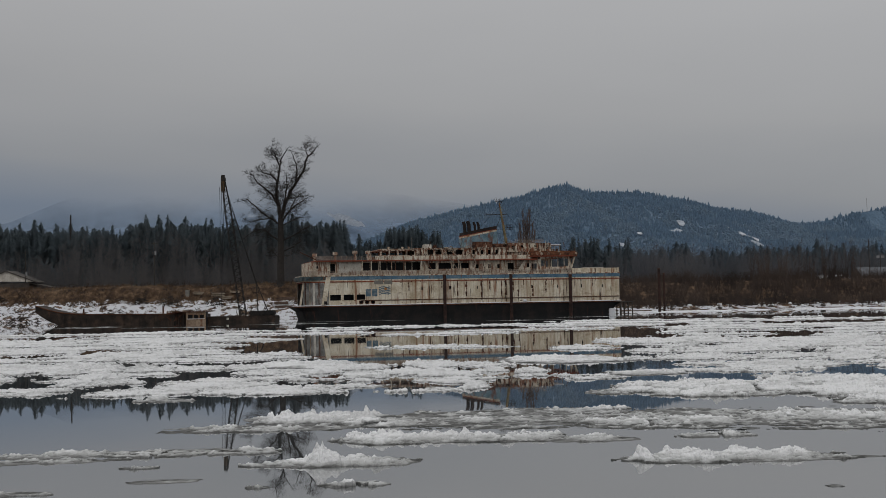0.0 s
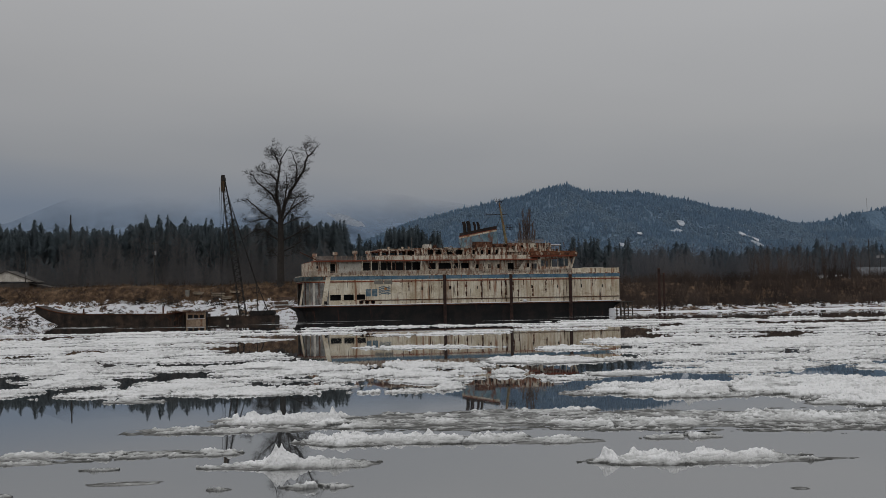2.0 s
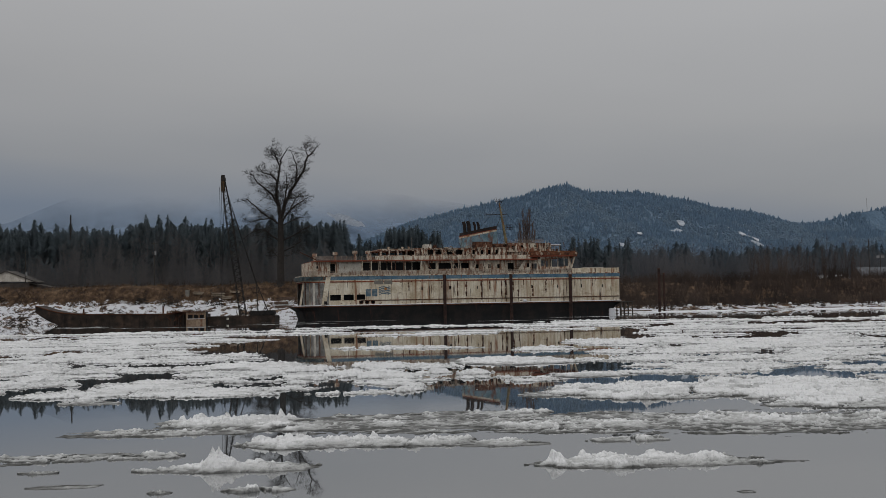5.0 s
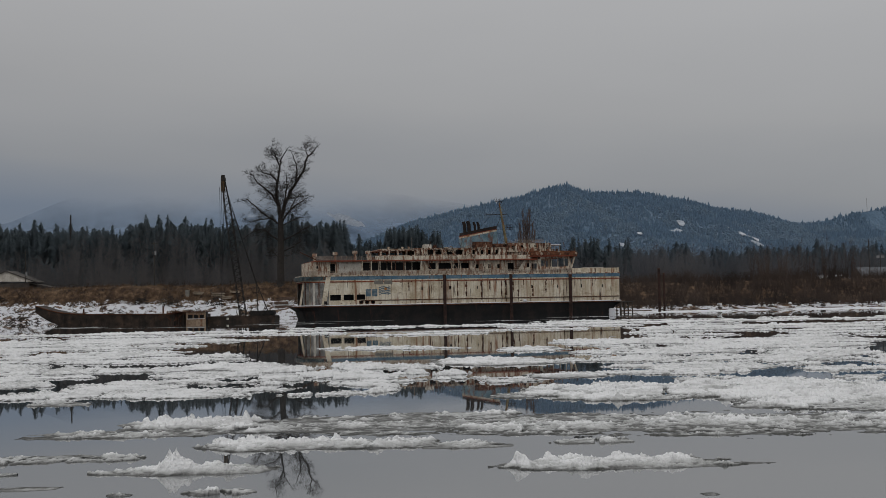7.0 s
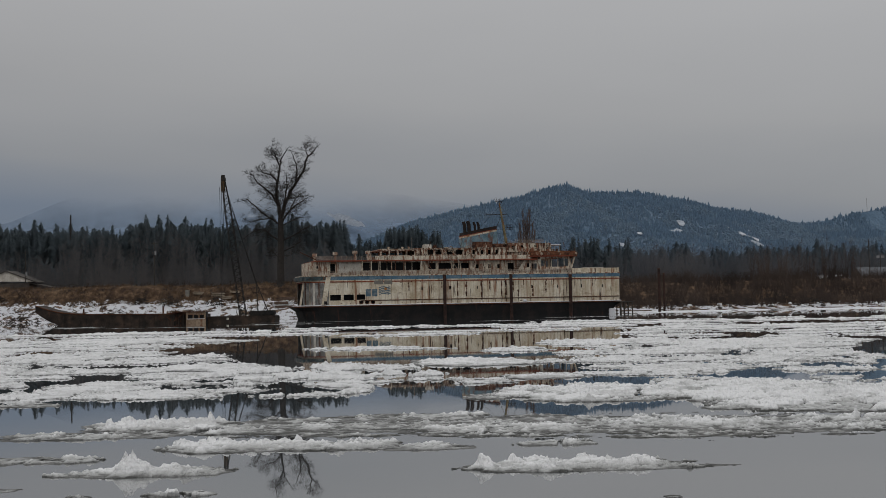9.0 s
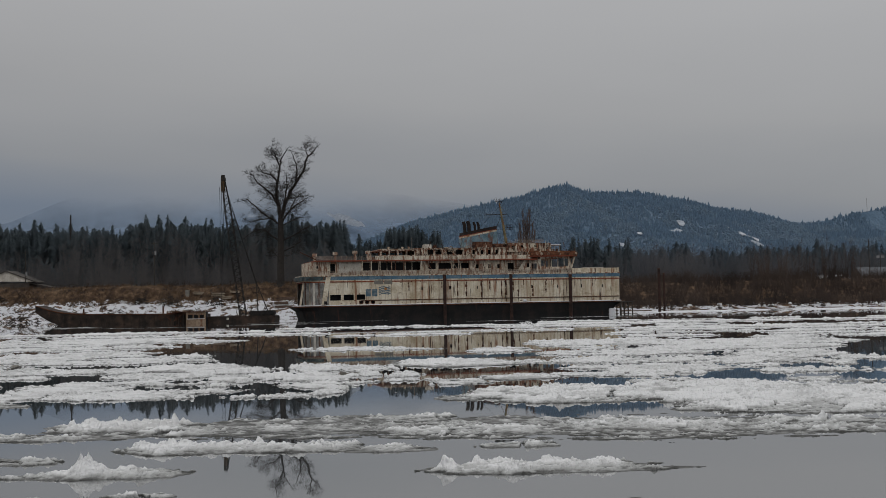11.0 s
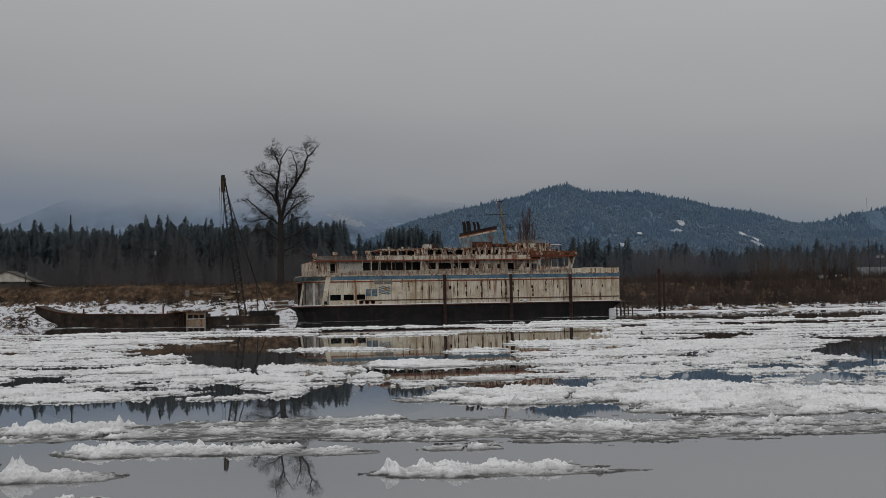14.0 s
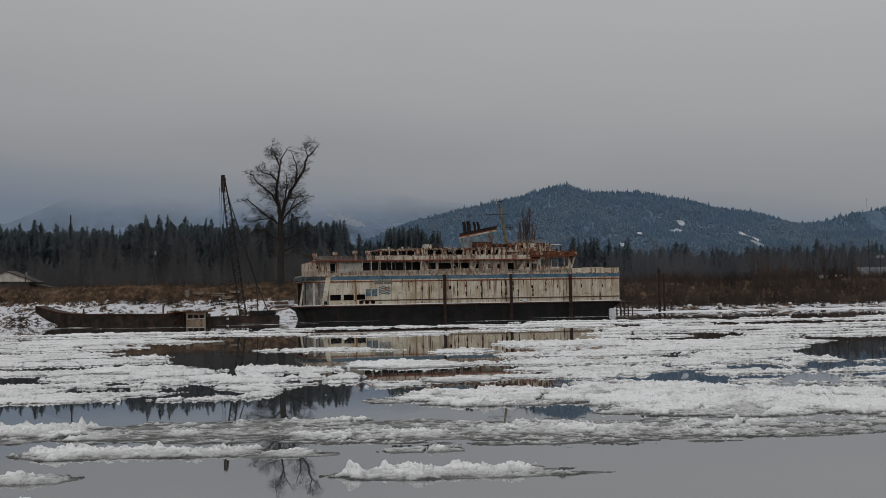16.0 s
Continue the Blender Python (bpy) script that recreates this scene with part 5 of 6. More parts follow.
part("snow_cover", box(B(), -13, 12, -4.8, 5.0, 2.55, 2.85, 0.1), m_snow, barge, "snow lying on the deck")
part("scrap_frame", box(B(), 14.5, 19.0, -4.9, -1, 2.5, 3.0, 0.1), m_rust, barge)
for k in range(9):
    rx = rnd.uniform(12, 19)
    part("scrap", rod(B(), (rx, -5.6, rnd.uniform(0.2, 1.2)), (rx + rnd.uniform(-1.6, 1.6), -5.75, rnd.uniform(1.4, 2.8)), 0.08, 0.06, 5), m_rust, barge)
cabin = thing("sunken_cabin", pose(-68.7, 338.4, 0), "small tan cabin with broken windows, half sunk at the water", "cabin")
bm = holed(B(), -2.7, 2.7, -0.6, 3.0, -1.2, 0.15, [(-2.2, -0.9, 1.3, 2.3), (-0.6, 0.7, 1.3, 2.3), (1.0, 2.2, 1.3, 2.3)])
part("front_wall", bm, m_deckhouse, cabin)
# near-black body paints the shaded inside behind the broken windows
part("body", box(B(), -2.7, 2.7, -0.4, 2.4, -0.6, 3.0), m_dark, cabin)
part("roof", box(B(), -6.6, 3.0, -1.5, 2.6, 3.0, 3.25, 0.05), m_rust, cabin)
for x in (-6.3, -4.9, -3.6):
    part("post", rod(B(), (x, -1.2, -0.6), (x + 0.2, -1.2, 3.0), 0.11, 0.09, 6), m_barge, cabin)
part("brace", rod(B(), (-6.2, -1.25, 0.6), (-3.4, -1.25, 2.8), 0.08, 0.08, 5), m_rust, cabin)
part("sill", box(B(), -2.5, 2.5, -1.32, -1.2, 1.1, 1.25, 0.02), m_snow, cabin, "snow on the sill")

# ---- crane ----
crane = thing("crane", pose(-57.5, 345, 0), "derelict lattice boom crane on a dark floating platform", "crane")
part("platform", box(B(), -9.5, 10.2, -5, 5, -0.8, 1.7, 0.15), m_barge, crane)
part("plate_mark", box(B(), -3.2, -2.6, -5.05, -5.0, 0.7, 1.3), m_patch2, crane, "pale diamond mark")
bm = box(B(), 2.6, 9.6, -3, 2.6, 1.7, 3.1, 0.3)
part("machine_house", bm, m_crane, crane, "dark machine house")
part("turntable", rod(B(), (4.5, 0, 1.6), (4.5, 0, 1.9), 2.4, 2.4, 16), m_rust, crane)
for k in range(14):
    rx = rnd.uniform(-1, 9)
    part("machine_scrap", rod(B(), (rx, -3.2, 1.7), (rx + rnd.uniform(-1, 1), -3.0, 2.4 + rnd.uniform(0.3, 2.2)), 0.12, 0.08, 5), m_crane, crane)
foot, head = Vector((0.6, 0, 1.9)), Vector((-4.6, 0, 40.6))
way = (head - foot).normalized()
across = way.cross(Vector((0, 1, 0))).normalized()
boom = part("boom", rod(B(), head - way * 0.4, head + way * 1.2, 0.75, 0.55, 8), m_crane, crane, "tapered lattice boom")


def boom_width(a):
    return 0.85 if a < 0.75 else 0.85 - (a - 0.75) / 0.25 * 0.5


for s1 in (-1, 1):
    for s2 in (-1, 1):
        bm = B()
        for i in range(12):
            a, b = i / 12, (i + 1) / 12
            rod(bm, foot.lerp(head, a) + across * s1 * boom_width(a) + Vector((0, s2 * boom_width(a), 0)), foot.lerp(head, b) + across * s1 * boom_width(b) + Vector((0, s2 * boom_width(b), 0)), 0.12, 0.12, 5, False)
        part("chord", bm, m_crane, boom)
for side in range(4):
    bm = B()
    for i in range(46):
        a, b = i / 46, (i + 1) / 46
        s = 1 if i % 2 else -1
        if side < 2:
            y = (1, -1)[side]
            rod(bm, foot.lerp(head, a) + across * s * boom_width(a) + Vector((0, y * boom_width(a), 0)), foot.lerp(head, b) - across * s * boom_width(b) + Vector((0, y * boom_width(b), 0)), 0.06, 0.06, 4, False)
        else:
            y = (1, -1)[side - 2]
            rod(bm, foot.lerp(head, a) + across * y * boom_width(a) + Vector((0, s * boom_width(a), 0)), foot.lerp(head, b) + across * y * boom_width(b) - Vector((0, s * boom_width(b), 0)), 0.06, 0.06, 4, False)
    part("lacing", bm, m_crane, boom)
part("boom_head", box(B(), -5.3, -4.1, -0.5, 0.5, 36.8, 41.6, 0.3), m_rustwhite2, boom, "rusty boom head")
for k, (x, z) in enumerate(((6.0, 10.5), (7.0, 3.0))):
    part("gantry_post", rod(B(), (7.6 - 2.6 * k, 1.0 - 2 * k, 2.6), (4.4, 0, 11.2), 0.16, 0.12, 6), m_crane, crane)
for y in (-0.6, 0.6):
    part("boom_stay", rod(B(), (4.4, y, 11.2), (-3.2, y, 35.0), 0.055, 0.05, 5), m_crane, crane)
    part("boom_stay", rod(B(), (5.2, y, 8.0), (-3.6, y, 37.0), 0.045, 0.045, 5), m_crane, crane)
for dx, zb in ((-5.7, 5.0), (-5.2, 12.0), (-4.8, 22.0)):
    part("hoist_rope", rod(B(), (dx, 0, 38.5), (dx + 0.2, 0, zb), 0.05, 0.05, 4), m_crane, crane)


# ---- the great bare tree ----
def twigs(bm, p, d, length, r, depth, rnd):
    """A branch that wanders and splits."""
    n = 3
    for i in range(n):
        d = (d + Vector((rnd.uniform(-0.28, 0.28), rnd.uniform(-0.28, 0.28), rnd.uniform(-0.14, 0.16)))).normalized()
        q = p + d * length / n
        r1 = max(0.017, r * 0.78)
        rod(bm, p, q, r, r1, 6 if depth > 2 else 4 if depth > 1 else 3, False)
        p, r = q, r1
        if depth > 0:
            for _ in range(2 if depth > 1 else 2):
                side = Vector((rnd.uniform(-1, 1), rnd.uniform(-1, 1), rnd.uniform(-0.5, 0.55))).normalized()
                twigs(bm, p, (d * 0.75 + side * 0.8).normalized(), length * rnd.uniform(0.45, 0.78), max(0.017, r * 0.5), depth - 1, rnd)


def limb(bm, pts, r0, r1, rnd, depth=2, spread=5.0):
    """A great limb along its turning points (x, y, z), with branches off it."""
    pts = [Vector(p) for p in pts]
    fine = []
    for a, b in zip(pts, pts[1:]):
        for k in range(3):
            fine.append(a.lerp(b, k / 3) + Vector((rnd.uniform(-0.3, 0.3), rnd.uniform(-0.3, 0.3), 0)) * (k > 0))
    fine.append(pts[-1])
    n = len(fine) - 1
    for i, (a, b) in enumerate(zip(fine, fine[1:])):
        rod(bm, a, b, r0 + (r1 - r0) * i / n, r0 + (r1 - r0) * (i + 1) / n, 8, False)
        if i > 0:
            d = (b - a).normalized()
            for _ in range(max(1, round(5 * (1 - 0.85 * i / n)))):
                side = Vector((rnd.uniform(-1, 1), rnd.uniform(-1, 1), rnd.uniform(-0.6, 0.45))).normalized()
                twigs(bm, b, (d * 0.5 + side).normalized(), spread * rnd.uniform(0.6, 1.2) * (1.25 - 0.95 * i / n), max(0.035, (r0 + (r1 - r0) * i / n) * 0.14), depth, rnd)
    twigs(bm, fine[-1], (fine[-1] - fine[-2]).normalized(), spread * 0.3, r1 * 0.6, 1, rnd)


rnd = random.Random(21)
tree = thing("cottonwood_tree", pose(-60.6, 452, 11.2), "huge bare cottonwood tree standing on the bank", "tree")
bm = B()
rod(bm, (0, 0, -1.5), (0.1, 0, 1.0), 2.0, 1.45, 14)
rod(bm, (0.1, 0, 1.0), (0.3, 0, 13.0), 1.45, 1.18, 14)
rod(bm, (0.3, 0, 13.0), (0.4, 0, 24.0), 1.18, 1.05, 14)
rod(bm, (0.4, 0, 24.0), (0.3, 0, 26.4), 1.05, 0.80, 14)
part("trunk", bm, m_bark, tree)
for r0, r1, pts in ((0.80, 0.10, ((0.3, 26.0), (-0.6, 32.0), (-0.9, 35.5), (-0.3, 39.7), (0.5, 43.9), (1.0, 47.4), (3.9, 51.6))),
                    (0.36, 0.08, ((0.3, 45.3), (-0.7, 48.2), (-2.8, 50.0), (-2.4, 53.8))),
                    (0.32, 0.08, ((-0.6, 39.4), (-2.9, 41.9), (-6.4, 43.0), (-7.4, 45.1))),
                    (0.80, 0.10, ((0.4, 25.0), (2.0, 30.5), (4.0, 34.7), (6.2, 38.2), (9.0, 42.3), (10.9, 48.0), (12.6, 49.7), (15.1, 52.1))),
                    (0.24, 0.07, ((10.9, 48.3), (10.2, 51.5), (9.6, 52.8))),
                    (0.45, 0.08, ((5.8, 38.0), (6.6, 42.4), (6.4, 45.9), (4.6, 50.5))),
                    (0.48, 0.08, ((-0.6, 30.6), (-2.3, 34.1), (-5.1, 36.6), (-8.2, 39.1), (-9.6, 42.0), (-12.4, 42.7))),
                    (0.42, 0.07, ((-0.3, 23.5), (-3.1, 25.7), (-6.6, 27.9), (-9.4, 30.7), (-12.1, 32.9), (-16.0, 32.1))),
                    (0.24, 0.06, ((-3.1, 25.7), (-7.3, 25.4), (-10.8, 24.4), (-14.3, 26.2))),
                    (0.38, 0.07, ((-0.1, 17.2), (-2.5, 18.7), (-5.3, 21.2), (-8.8, 21.9), (-13.0, 18.8))),
                    (0.42, 0.07, ((1.0, 24.2), (3.2, 27.7), (6.8, 30.8), (9.3, 32.5), (12.1, 33.8))),
                    (0.28, 0.07, ((3.9, 28.4), (6.1, 33.2), (8.9, 35.3))),
                    (0.30, 0.06, ((0.8, 17.2), (5.2, 19.2), (8.8, 21.3), (12.3, 23.3))),
                    (0.20, 0.05, ((0.2, 10.2), (-1.9, 12.3), (-3.9, 14.5))),
                    (0.24, 0.05, ((0.6, 13.0), (5.2, 15.0), (8.7, 17.7))),
                    (0.34, 0.08, ((1.5, 31.0), (3.0, 37.5), (2.7, 41.8))),
                    (0.26, 0.06, ((0.9, 23.0), (6.0, 25.5), (10.2, 26.1)))):
    bm = B()
    side = rnd.uniform(-0.12, 0.12)
    limb(bm, [(x, (x - pts[0][0]) * side * 2 + (z - pts[0][1]) * side, z) for x, z in pts], r0, r1, rnd, 2, 3.3)
    part("limb", bm, m_bark, tree)

# ---- a tall poplar behind the ferry ----
poplar = thing("poplar_tree", pose(34.8, 520, 9.0), "slim bare brown poplar behind the ferry", "tree")
rnd = random.Random(77)
stems = [(-1.9, 0.2, 29.0), (-0.5, -0.4, 34.5), (0.6, 0.6, 31.5), (1.6, -0.2, 33.0), (2.6, 0.5, 34.5), (3.8, 0.3, 29.0), (0.9, 0.9, 27.0), (4.6, -0.4, 25.0), (-2.6, 0.5, 24.0)]
for ox, oy, top in stems:
    part("trunk", rod(B(), (1.2 + (ox - 1.2) * 0.35, oy, -1), (ox, oy, top), 0.22, 0.04, 7), m_poplar, poplar)
bm = B()
for k in range(1700):
    ox, oy, top = rnd.choice(stems)
    f = rnd.uniform(0.22, 0.97)
    sx = 1.2 + (ox - 1.2) * (0.35 + 0.65 * f)
    a, l = rnd.uniform(0, 6.28), rnd.uniform(1.5, 4.6) * (1.15 - 0.55 * f)
    rod(bm, (sx, oy, top * f), (sx + math.cos(a) * l * 0.3, oy + math.sin(a) * l * 0.3, top * f + l), 0.075, 0.03, 3, False)
part("crown", bm, m_poplar, poplar)


# ---- woods ----
def conifer_blades(h, rnd, verts, faces, base, broad=1.0):
    """A spruce: whorls of drooping boughs round a thin stem."""
    x0, y0, z0 = base
    n = int(h * 0.62) + 6
    wide = h * rnd.uniform(0.13, 0.23) * broad
    power = rnd.uniform(0.55, 0.95) / broad
    for w in range(n):
        f = w / (n - 1)
        z = z0 + h * (0.06 + 0.94 * f)
        r = wide * (1 - f) ** power * rnd.uniform(0.6, 1.15) + 0.25
        for k in range(26):
            a = rnd.uniform(0, 6.28)
            z = z0 + h * min(0.995, 0.06 + 0.94 * (f + rnd.uniform(-1.3, 1.3) / n))
            rr = r * rnd.uniform(0.3, 1.2)
            ca, sa = math.cos(a), math.sin(a)
            wd = rr * rnd.uniform(0.05, 0.12) + 0.10
            drop = rr * rnd.uniform(0.25, 0.95)
            i = len(verts)
            top = h * 0.015 + rr * 0.05
            q = rr * rnd.uniform(0.0, 0.55)
            verts += [(x0 + ca * q - sa * wd, y0 + sa * q + ca * wd, z + top - drop * q / rr), (x0 + ca * q + sa * wd, y0 + sa * q - ca * wd, z - drop * q / rr), (x0 + ca * rr, y0 + sa * rr, z - drop)]
            faces.append((i, i + 1, i + 2))
    i = len(verts)
    verts += [(x0 - 0.3, y0, z0 - 1), (x0 + 0.3, y0, z0 - 1), (x0, y0, z0 + h)]
    faces.append((i, i + 1, i + 2))


def bare_blades(h, rnd, verts, faces, base, stems=5, fan=0.25, thick=0.12, sprigs=40):
    """A leafless tree or bush: stems that fan out, and fine twigs along them."""
    x0, y0, z0 = base
    for s in range(stems):
        a = rnd.uniform(0, 6.28)
        lean = rnd.uniform(0.2, 1.0) * fan
        dx, dy = math.cos(a) * lean, math.sin(a) * lean
        hh = h * rnd.uniform(0.7, 1.0)
        i = len(verts)
        verts += [(x0 - thick, y0, z0 - 0.5), (x0 + thick, y0, z0 - 0.5), (x0 + dx * hh, y0 + dy * hh, z0 + hh)]
        faces.append((i, i + 1, i + 2))
        for k in range(sprigs // stems):
            f = rnd.uniform(0.2, 0.98)
            px, py, pz = x0 + dx * hh * f, y0 + dy * hh * f, z0 + hh * f
            a2 = rnd.uniform(0, 6.28)
            l = h * rnd.uniform(0.08, 0.24) * (1.15 - 0.6 * f)
            ex, ey, ez = px + math.cos(a2) * l * 0.7, py + math.sin(a2) * l * 0.7, pz + l * rnd.uniform(0.4, 0.9)
            i = len(verts)
            t = thick * 0.5
            verts += [(px, py, pz - t), (px, py, pz + t), (ex, ey, ez)]
            faces.append((i, i + 1, i + 2))


def stand(name, count, x0, x1, y0, y1, h0, h1, zbase, seed, label, maker, material, shape=None, category="forest", **more):
    rnd = random.Random(seed)
    verts, faces = [], []
    for _ in range(count):
        x, y = rnd.uniform(x0, x1), rnd.uniform(y0, y1)
        s = shape(x, y) if shape else 1.0
        if s > 0.05:
            z = zbase if zbase is not None else float(bank_height(np.array([x]), np.array([y]))[0]) - 0.2
            maker(rnd.uniform(h0, h1) * s * (1.12 if rnd.random() < 0.12 else 1.0), rnd, verts, faces, (x, y, z), **more)
    return tagged(raw(name, verts, faces, material), label, category, kind="stuff")


def swell(x, y):
    return float(0.80 + 0.28 * rough_noise(np.array([x * 0.03]), np.array([y * 0.01]), 31, 3)[0])


def clumps(x, y):
    """Bare trees keep to clumps, with conifers showing between them."""
    n = float(rough_noise(np.array([x * 0.07]), np.array([y * 0.05]), 57, 3)[0])
    return 0.0 if n < 0.34 else min(1.05, 0.68 + 0.9 * (n - 0.34))


stand("conifer_forest", 900, -260, -50, 556, 650, 31, 37, 8, 1, "dark conifer forest along the flat land", conifer_blades, m_conifer, lambda x, y: swell(x, y) * (0.99 + 0.11 * (y - 550) / 100), broad=1.22)
stand("conifer_stand", 45, 42, 98, 612, 650, 20, 29, 8, 12, "conifers standing beyond the ferry", conifer_blades, m_conifer, broad=1.25)
stand("conifer_stand", 210, -66, -1, 612, 650, 29, 38, 8, 2, "stand of dark conifers behind the ferry", conifer_blades, m_conifer, lambda x, y: swell(x, y) * (0.82 if -50 < x < -30 else 1.0) * (0.75 if x < -56 else 1.0), broad=1.15)
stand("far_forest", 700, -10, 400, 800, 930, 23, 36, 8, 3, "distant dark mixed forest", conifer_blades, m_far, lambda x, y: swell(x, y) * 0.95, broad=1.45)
stand("bare_woods", 560, -250, -30, 500, 556, 10, 26, 9, 4, "grey leafless woods in front of the conifers", bare_blades, m_twig, clumps, stems=6, fan=0.32, thick=0.09, sprigs=170)
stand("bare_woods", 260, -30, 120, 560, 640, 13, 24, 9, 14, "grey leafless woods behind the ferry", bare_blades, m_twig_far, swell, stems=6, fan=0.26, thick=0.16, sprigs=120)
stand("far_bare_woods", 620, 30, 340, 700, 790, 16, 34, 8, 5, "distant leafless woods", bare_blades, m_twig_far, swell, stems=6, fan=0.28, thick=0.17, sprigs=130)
stand("brush", 2300, 55, 195, 423, 462, 1.8, 4.6, None, 6, "dense brown leafless brush on the bank", bare_blades, m_brush, lambda x, y: 1.0 + 0.5 * swell(x * 3, y) * (0.6 if 80 < x < 95 or 118 < x < 150 else 0), category="brush", stems=9, fan=0.6, thick=0.05, sprigs=90)
stand("bare_trees", 26, -170, -66, 540, 556, 25, 34, 9, 24, "taller leafless trees before the conifers", bare_blades, m_twig, stems=9, fan=0.3, thick=0.2, sprigs=260)
stand("tall_brush", 26, 112, 152, 440, 460, 11, 19, None, 7, "tall leafless saplings on the bank", bare_blades, m_brush, category="brush", stems=5, fan=0.22, thick=0.09, sprigs=130)
stand("brush", 420, -190, -40, 443, 470, 0.8, 3.0, None, 16, "low dry brush along the top of the bank", bare_blades, m_brush, category="brush", stems=8, fan=0.6, thick=0.05, sprigs=60)
stand("dry_grass", 3600, -190, -42, 443, 457, 0.5, 1.5, None, 17, "dry straw-brown grass on the bank", bare_blades, m_straw, category="grass", stems=5, fan=0.8, thick=0.09, sprigs=5)
stand("dry_grass", 1800, 50, 195, 425, 460, 0.3, 0.8, None, 18, "dry brown grass on the bank", bare_blades, m_brush, category="grass", stems=5, fan=0.8, thick=0.09, sprigs=5)


def heap(name, x, y, w, h, count, material, label, category, seed):
    """A pile of sticks and scrap thrown together."""
    rnd = random.Random(seed)
    zc = float(bank_height(np.array([x]), np.array([y]))[0])
    ob = thing(name, pose(x, y, zc), label, category)
    for k in range(count):
        px, py = rnd.gauss(0, w * 0.34), rnd.gauss(0, w * 0.12)
        lie = float(bank_height(np.array([x + px]), np.array([y + py]))[0]) - zc
        pz = lie + 0.25 + max(0.0, h * (1 - abs(px) / w) * rnd.uniform(0, 1))
        a, l = rnd.uniform(0, 6.28), rnd.uniform(0.5, 1.5)
        part("branch", rod(B(), (px, py, pz - 0.3), (px + math.cos(a) * l, py + math.sin(a) * l, pz + rnd.uniform(-0.25, 0.35)), 0.13, 0.06, 5), material, ob)
    return ob


heap("brush_pile", -99.0, 440.5, 5.5, 3.6, 90, m_bark, "pile of dark branches on the bank", "brush pile", 3)
heap("brush_pile", -110.5, 443, 3.5, 3.0, 60, m_crane, "tangle of dark scrap on the bank", "scrap pile", 5)
heap("brush_pile", -82.5, 438.5, 4.5, 3.0, 70, m_bark, "dark branches showing through the snow", "brush pile", 6)
heap("brush_pile", 105, 424, 5.0, 2.2, 46, m_bark, "driftwood heaped at the water's edge", "driftwood", 7)
heap("brush_pile", 128, 424, 6.0, 2.6, 50, m_bark, "driftwood heaped at the water's edge", "driftwood", 8)
for x, y, l, a in ((66, 414, 9, 3), (82, 413, 14, -2), (97, 412, 10, 4), (113, 413.5, 12, -3), (131, 414, 9, 5), (150, 415, 12, 2), (160, 413, 8, -4)):
    log = tagged(part("driftwood_log", rod(B(), (-l / 2, 0, 0), (l / 2, 0, 0.1), 0.32, 0.22, 9), m_log), "grey-brown log lying at the water's edge", "log", group="shore logs")
    log.matrix_basis = pose(x, y, 0.25, 0, 0, a)
for k in range(44):
    rnd2 = random.Random(k + 90)
    x = rnd2.uniform(70, 175)
    y = rnd2.uniform(420, 427)
    bm = B()
    bmesh.ops.create_icosphere(bm, subdivisions=2, radius=rnd2.uniform(0.4, 1.2))
    for v in bm.verts:
        v.co *= 0.75 + 0.5 * noise.noise(v.co * 1.3 + Vector((k, 0, 0)))
        v.co.z *= 0.65
    rock = tagged(part("rock", bm, rnd2.choice((m_rock, m_rock, m_snow))), "rock with snow at the foot of the bank", "rock", group="shore rocks")
    rock.location = (x, y, float(bank_height(np.array([x]), np.array([y]))[0]) + 0.2)


# ---- houses, poles ----
def house(x, y, z, length, wide, wall, rise, label, roof_mat, overhang=0.6):
    ob = thing("house", pose(x, y, z, 0, 0, 4), label, "house")
    bm = B()
    box(bm, -length / 2, length / 2, -wide / 2, wide / 2, -1, wall)
    part("wall", bm, m_wall, ob)
    for s in (-1, 1):
        bm = B()
        q = [(-length / 2 - overhang, s * (wide / 2 + overhang), wall - 0.2), (length / 2 + overhang, s * (wide / 2 + overhang), wall - 0.2), (length / 2 + overhang, 0, wall + rise), (-length / 2 - overhang, 0, wall + rise)]
        f = [bm.verts.new(p) for p in q]
        g = [bm.verts.new((p[0], p[1], p[2] + 0.25)) for p in q]
        bm.faces.new(f)
        bm.faces.new(g[::-1])
        for i in range(4):
            bm.faces.new((f[i], f[(i + 1) % 4], g[(i + 1) % 4], g[i]))
        bmesh.ops.recalc_face_normals(bm, faces=bm.faces)
        part("roof", bm, roof_mat, ob)
    for s in (-1, 1):
        bm = B()
        f = [bm.verts.new(p) for p in ((s * length / 2, -wide / 2, wall), (s * length / 2, wide / 2, wall), (s * length / 2, 0, wall + rise))]
        g = [bm.verts.new((v.co.x - s * 0.2, v.co.y, v.co.z)) for v in f]
        bm.faces.new(f)
        bm.faces.new(g[::-1])
        part("gable", bm, m_wall, ob)
    for k in range(2):
        part("window", box(B(), -length / 4 + k * length / 2 - 0.8, -length / 4 + k * length / 2 + 0.8, -wide / 2 - 0.06, -wide / 2, wall - 2.0, wall - 0.8), m_dark, ob)
    return ob


barn = thing("farmhouse", pose(-177.8, 500, 12.0), "low grey-roofed farmhouse behind the bank", "house")
part("wall", box(B(), -8, 9, -5, 5, -3, 3.4), m_wall, barn)
bm = B()
prof = [(-11.0, 4.4), (0.2, 8.6), (12.5, 3.9)]
a = [bm.verts.new((x, -6, z)) for x, z in prof] + [bm.verts.new((x, -6, z - 0.4)) for x, z in reversed(prof)]
b = [bm.verts.new((v.co.x, 6, v.co.z)) for v in a]
bm.faces.new(a)
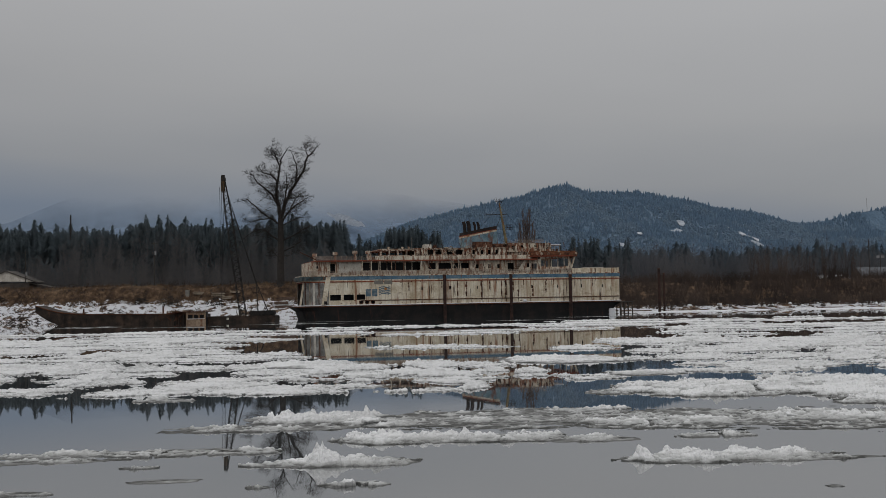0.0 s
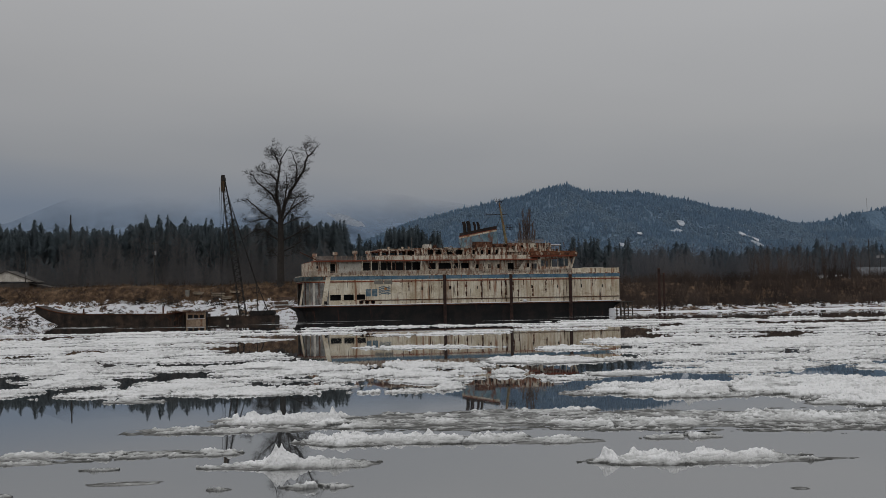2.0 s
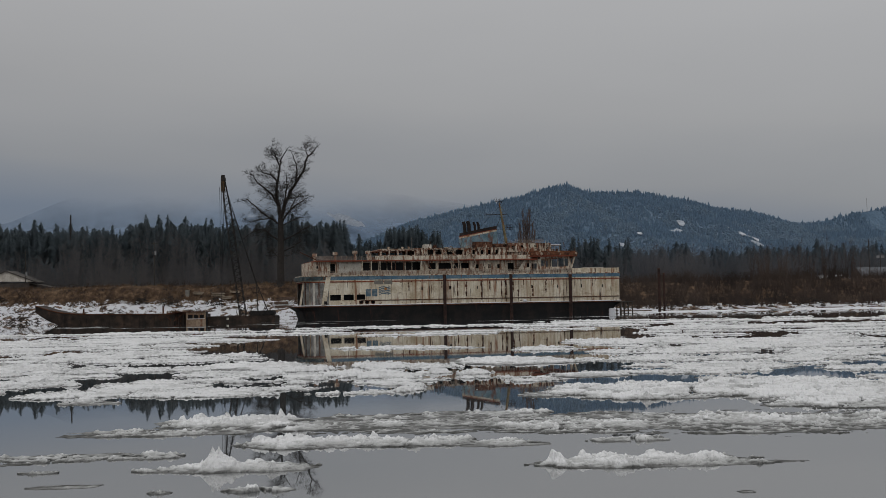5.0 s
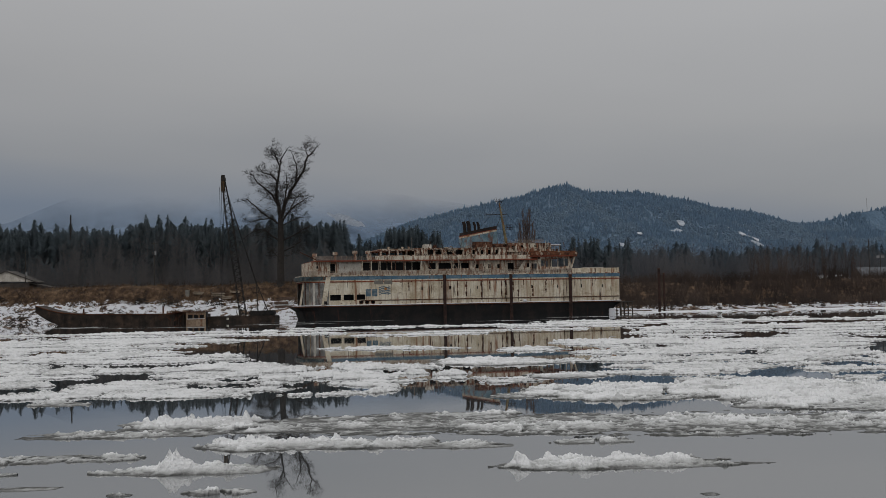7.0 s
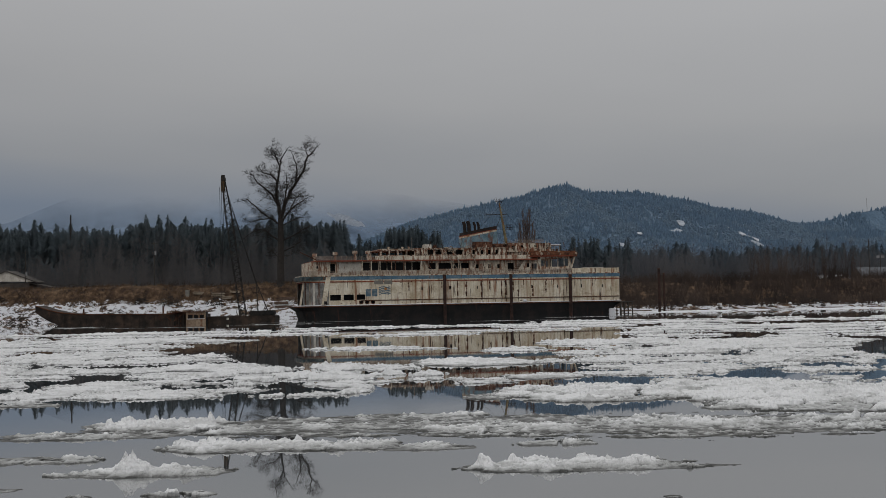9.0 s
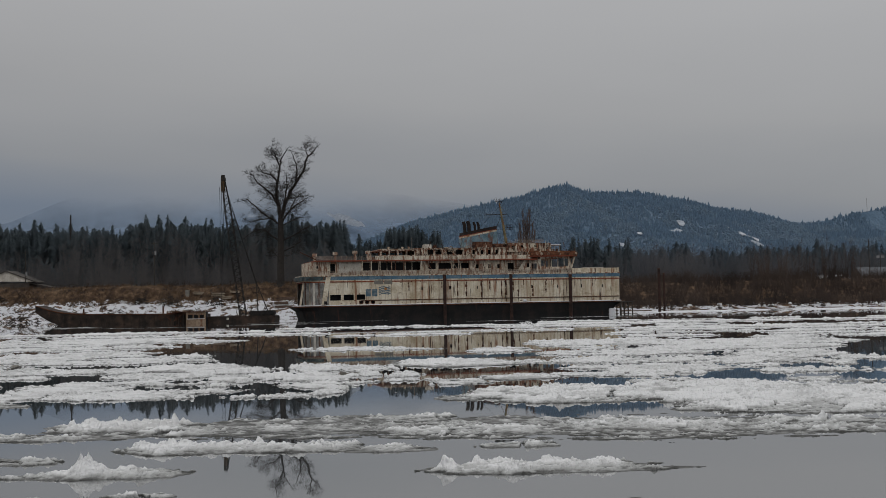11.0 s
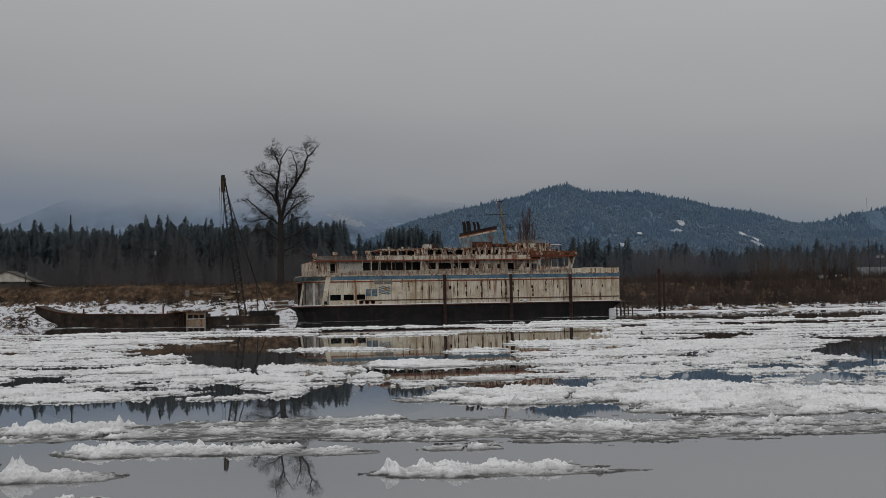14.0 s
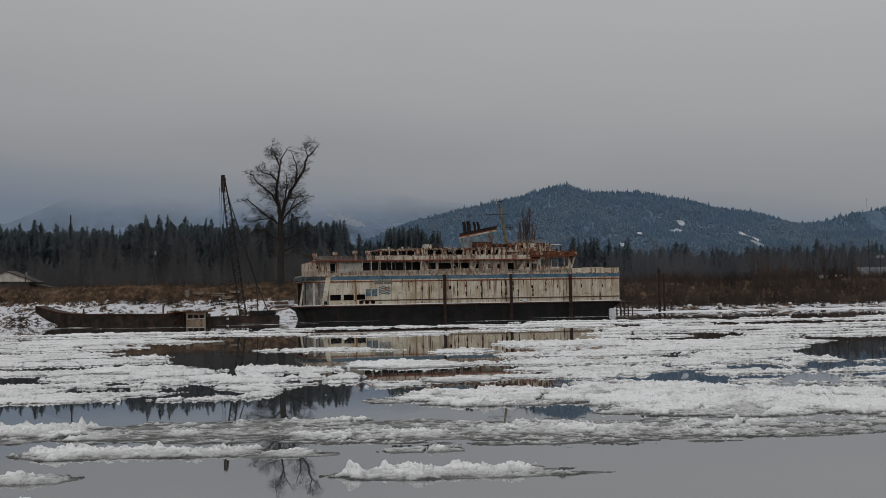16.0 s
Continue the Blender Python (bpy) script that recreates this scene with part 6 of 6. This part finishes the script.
bm.faces.new(b[::-1])
for i in range(6):
    bm.faces.new((a[i], a[(i + 1) % 6], b[(i + 1) % 6], b[i]))
bmesh.ops.recalc_face_normals(bm, faces=bm.faces)
part("roof", bm, m_wall, barn)
bm = B()
f = [bm.verts.new(p) for p in ((-10.0, -5.6, 4.3), (11.2, -5.6, 3.9), (0.2, -5.6, 8.2))]
g = [bm.verts.new((v.co.x, -5.3, v.co.z)) for v in f]
bm.faces.new(f)
bm.faces.new(g[::-1])
part("gable", bm, m_patch2, barn, "pale grey boarded gable")
bm = box(B(), 9.0, 19.5, -5, 4, 2.2, 2.6)
for v in bm.verts:
    v.co.z += (14.0 - v.co.x) * 0.24
part("lean_to_roof", bm, m_wall, barn)
part("lean_to_wall", box(B(), 9.0, 18.5, -4.6, 3.6, -2, 1.6), m_wall, barn)
house(220, 690, 8, 16, 9, 5.6, 2.0, "low shed with a snowy roof", m_snow)
house(252, 690, 9, 36, 14, 6.0, 4.6, "long dark barn with a grey metal roof", m_barn)


def utility_pole(x, y, z, h, label, box_at=None):
    ob = thing("utility_pole", pose(x, y, z), label, "utility pole", group="utility poles")
    part("pole", rod(B(), (0, 0, -1), (0, 0, h), 0.19, 0.13, 8), m_pole, ob)
    part("crossarm", box(B(), -1.2, 1.2, -0.08, 0.08, h - 0.8, h - 0.6), m_pole, ob)
    if box_at:
        part("transformer", rod(B(), (0.45, -0.2, box_at), (0.45, -0.2, box_at + 1.5), 0.38, 0.38, 10), m_roof, ob)
    return ob


utility_pole(-112.5, 474, 9.5, 20.6, "timber utility pole with a transformer", 15.5)
utility_pole(-163.5, 476, 9.5, 18.0, "timber utility pole beside the farmhouse", 8.4)
utility_pole(166.6, 476, 10.0, 16.0, "tall timber utility pole on the bank")
utility_pole(-141.0, 462, 11.0, 3.6, "short timber post on the bank")
flood = thing("floodlight_pole", pose(233.5, 650, 8), "tall pole with twin floodlights", "lamp post")
part("pole", rod(B(), (0, 0, -1), (0, 0, 17), 0.2, 0.14, 8), m_pole, flood)
for x in (-1.2, 1.2):
    part("floodlight", box(B(), x - 0.8, x + 0.8, -0.3, 0.3, 15.8, 17.2, 0.1), m_roof, flood)
for x, y, l, a, n in ((-83.0, 447.5, 4.6, 4, 5), (-79.5, 446.5, 3.6, -8, 4), (-90.5, 449, 3.4, 10, 4), (-77.0, 448.5, 3.0, 14, 3)):
    zc = float(bank_height(np.array([x]), np.array([y]))[0])
    stack = thing("plank_stack", pose(x, y, zc + 0.3, 0, a * 0.3, a), "weathered stack of pale planks on the bank", "planks", group="planks on the bank")
    for k in range(n):
        o = random.Random(k * 5 + n)
        bm = box(B(), -l / 2 + o.uniform(-0.5, 0.3), l / 2 + o.uniform(-0.4, 0.5), -0.8 + 0.35 * (k % 3), -0.35 + 0.35 * (k % 3), -0.3 + 0.26 * k, -0.06 + 0.26 * k, 0.03)
        part("plank", bm, m_pale_wood, stack)
heap("scrap_pile", -163, 447.5, 4.5, 1.6, 40, m_crane, "dark rotten timbers lying on the bank", "timber pile", 15)
heap("scrap_pile", -150, 430, 6.0, 1.2, 36, m_bark, "driftwood half under snow on the shore", "driftwood", 16)
for x, y, l, lift, a in ((-57.5, 437, 6.0, 0.3, -6), (-58.5, 438, 5.0, 1.3, 5), (-56.5, 438.5, 5.5, 2.3, -3)):
    beam = tagged(part("timber_baulk", box(B(), -l / 2, l / 2, -0.9, 0.9, -0.5, 0.5, 0.08), m_log), "dark rotten timber baulk on the snowy bank", "timber", group="timber baulks")
    beam.matrix_basis = pose(x, y, float(bank_height(np.array([x]), np.array([y]))[0]) + lift, 0, 0, a)
for x, y, w, n, k in ((-157, 424, 12.0, 34, 31), (-144, 423, 11.0, 30, 32), (-166, 432, 12.0, 32, 33), (-150, 436, 12.0, 28, 34), (-118, 434, 9.0, 46, 35), (-90, 434, 7.0, 40, 36)):
    heap("scrap_pile", x, y, w, 0.7, n, rnd.choice((m_bark, m_wall)), "dark sticks and driftwood strewn over the snow", "driftwood", k)
heap("scrap_pile", -135, 428, 5.0, 1.2, 30, m_bark, "driftwood half under snow on the shore", "driftwood", 17)
snag = thing("dead_tree", pose(-176, 575, 8), "bare broken tree trunk above the forest", "tree")
part("trunk", rod(B(), (0, 0, -1), (0, 0, 41), 0.5, 0.35, 7), m_bark, snag)
part("limb", rod(B(), (0, 0, 35), (1.2, 0, 37), 0.2, 0.1, 5), m_bark, snag)
tower = thing("radio_mast", pose(1381, 3950, 290), "thin radio mast on the hill", "mast")
part("pole", rod(B(), (0, 0, -20), (0, 0, 27), 0.7, 0.45, 6), m_pole, tower)
bld = tagged(part("signal_box", box(B(), -0.7, 0.7, -0.6, 0.6, -0.5, 2.2, 0.06), m_patch), "grey metal cabinet on the bank", "cabinet")
bld.location = (-94.5, 449, 8.6)


def motions():
    """The ice drifts downstream and a little towards the near bank."""
    for ob, cx, cy, s in drifting:
        walk(ob, [(0, pose(cx, cy, 0, 0, 0, TURN)), (16, pose(cx - 16 * s, cy - 16 * 0.27 * s, 0, 0, 0, TURN))])


motions()
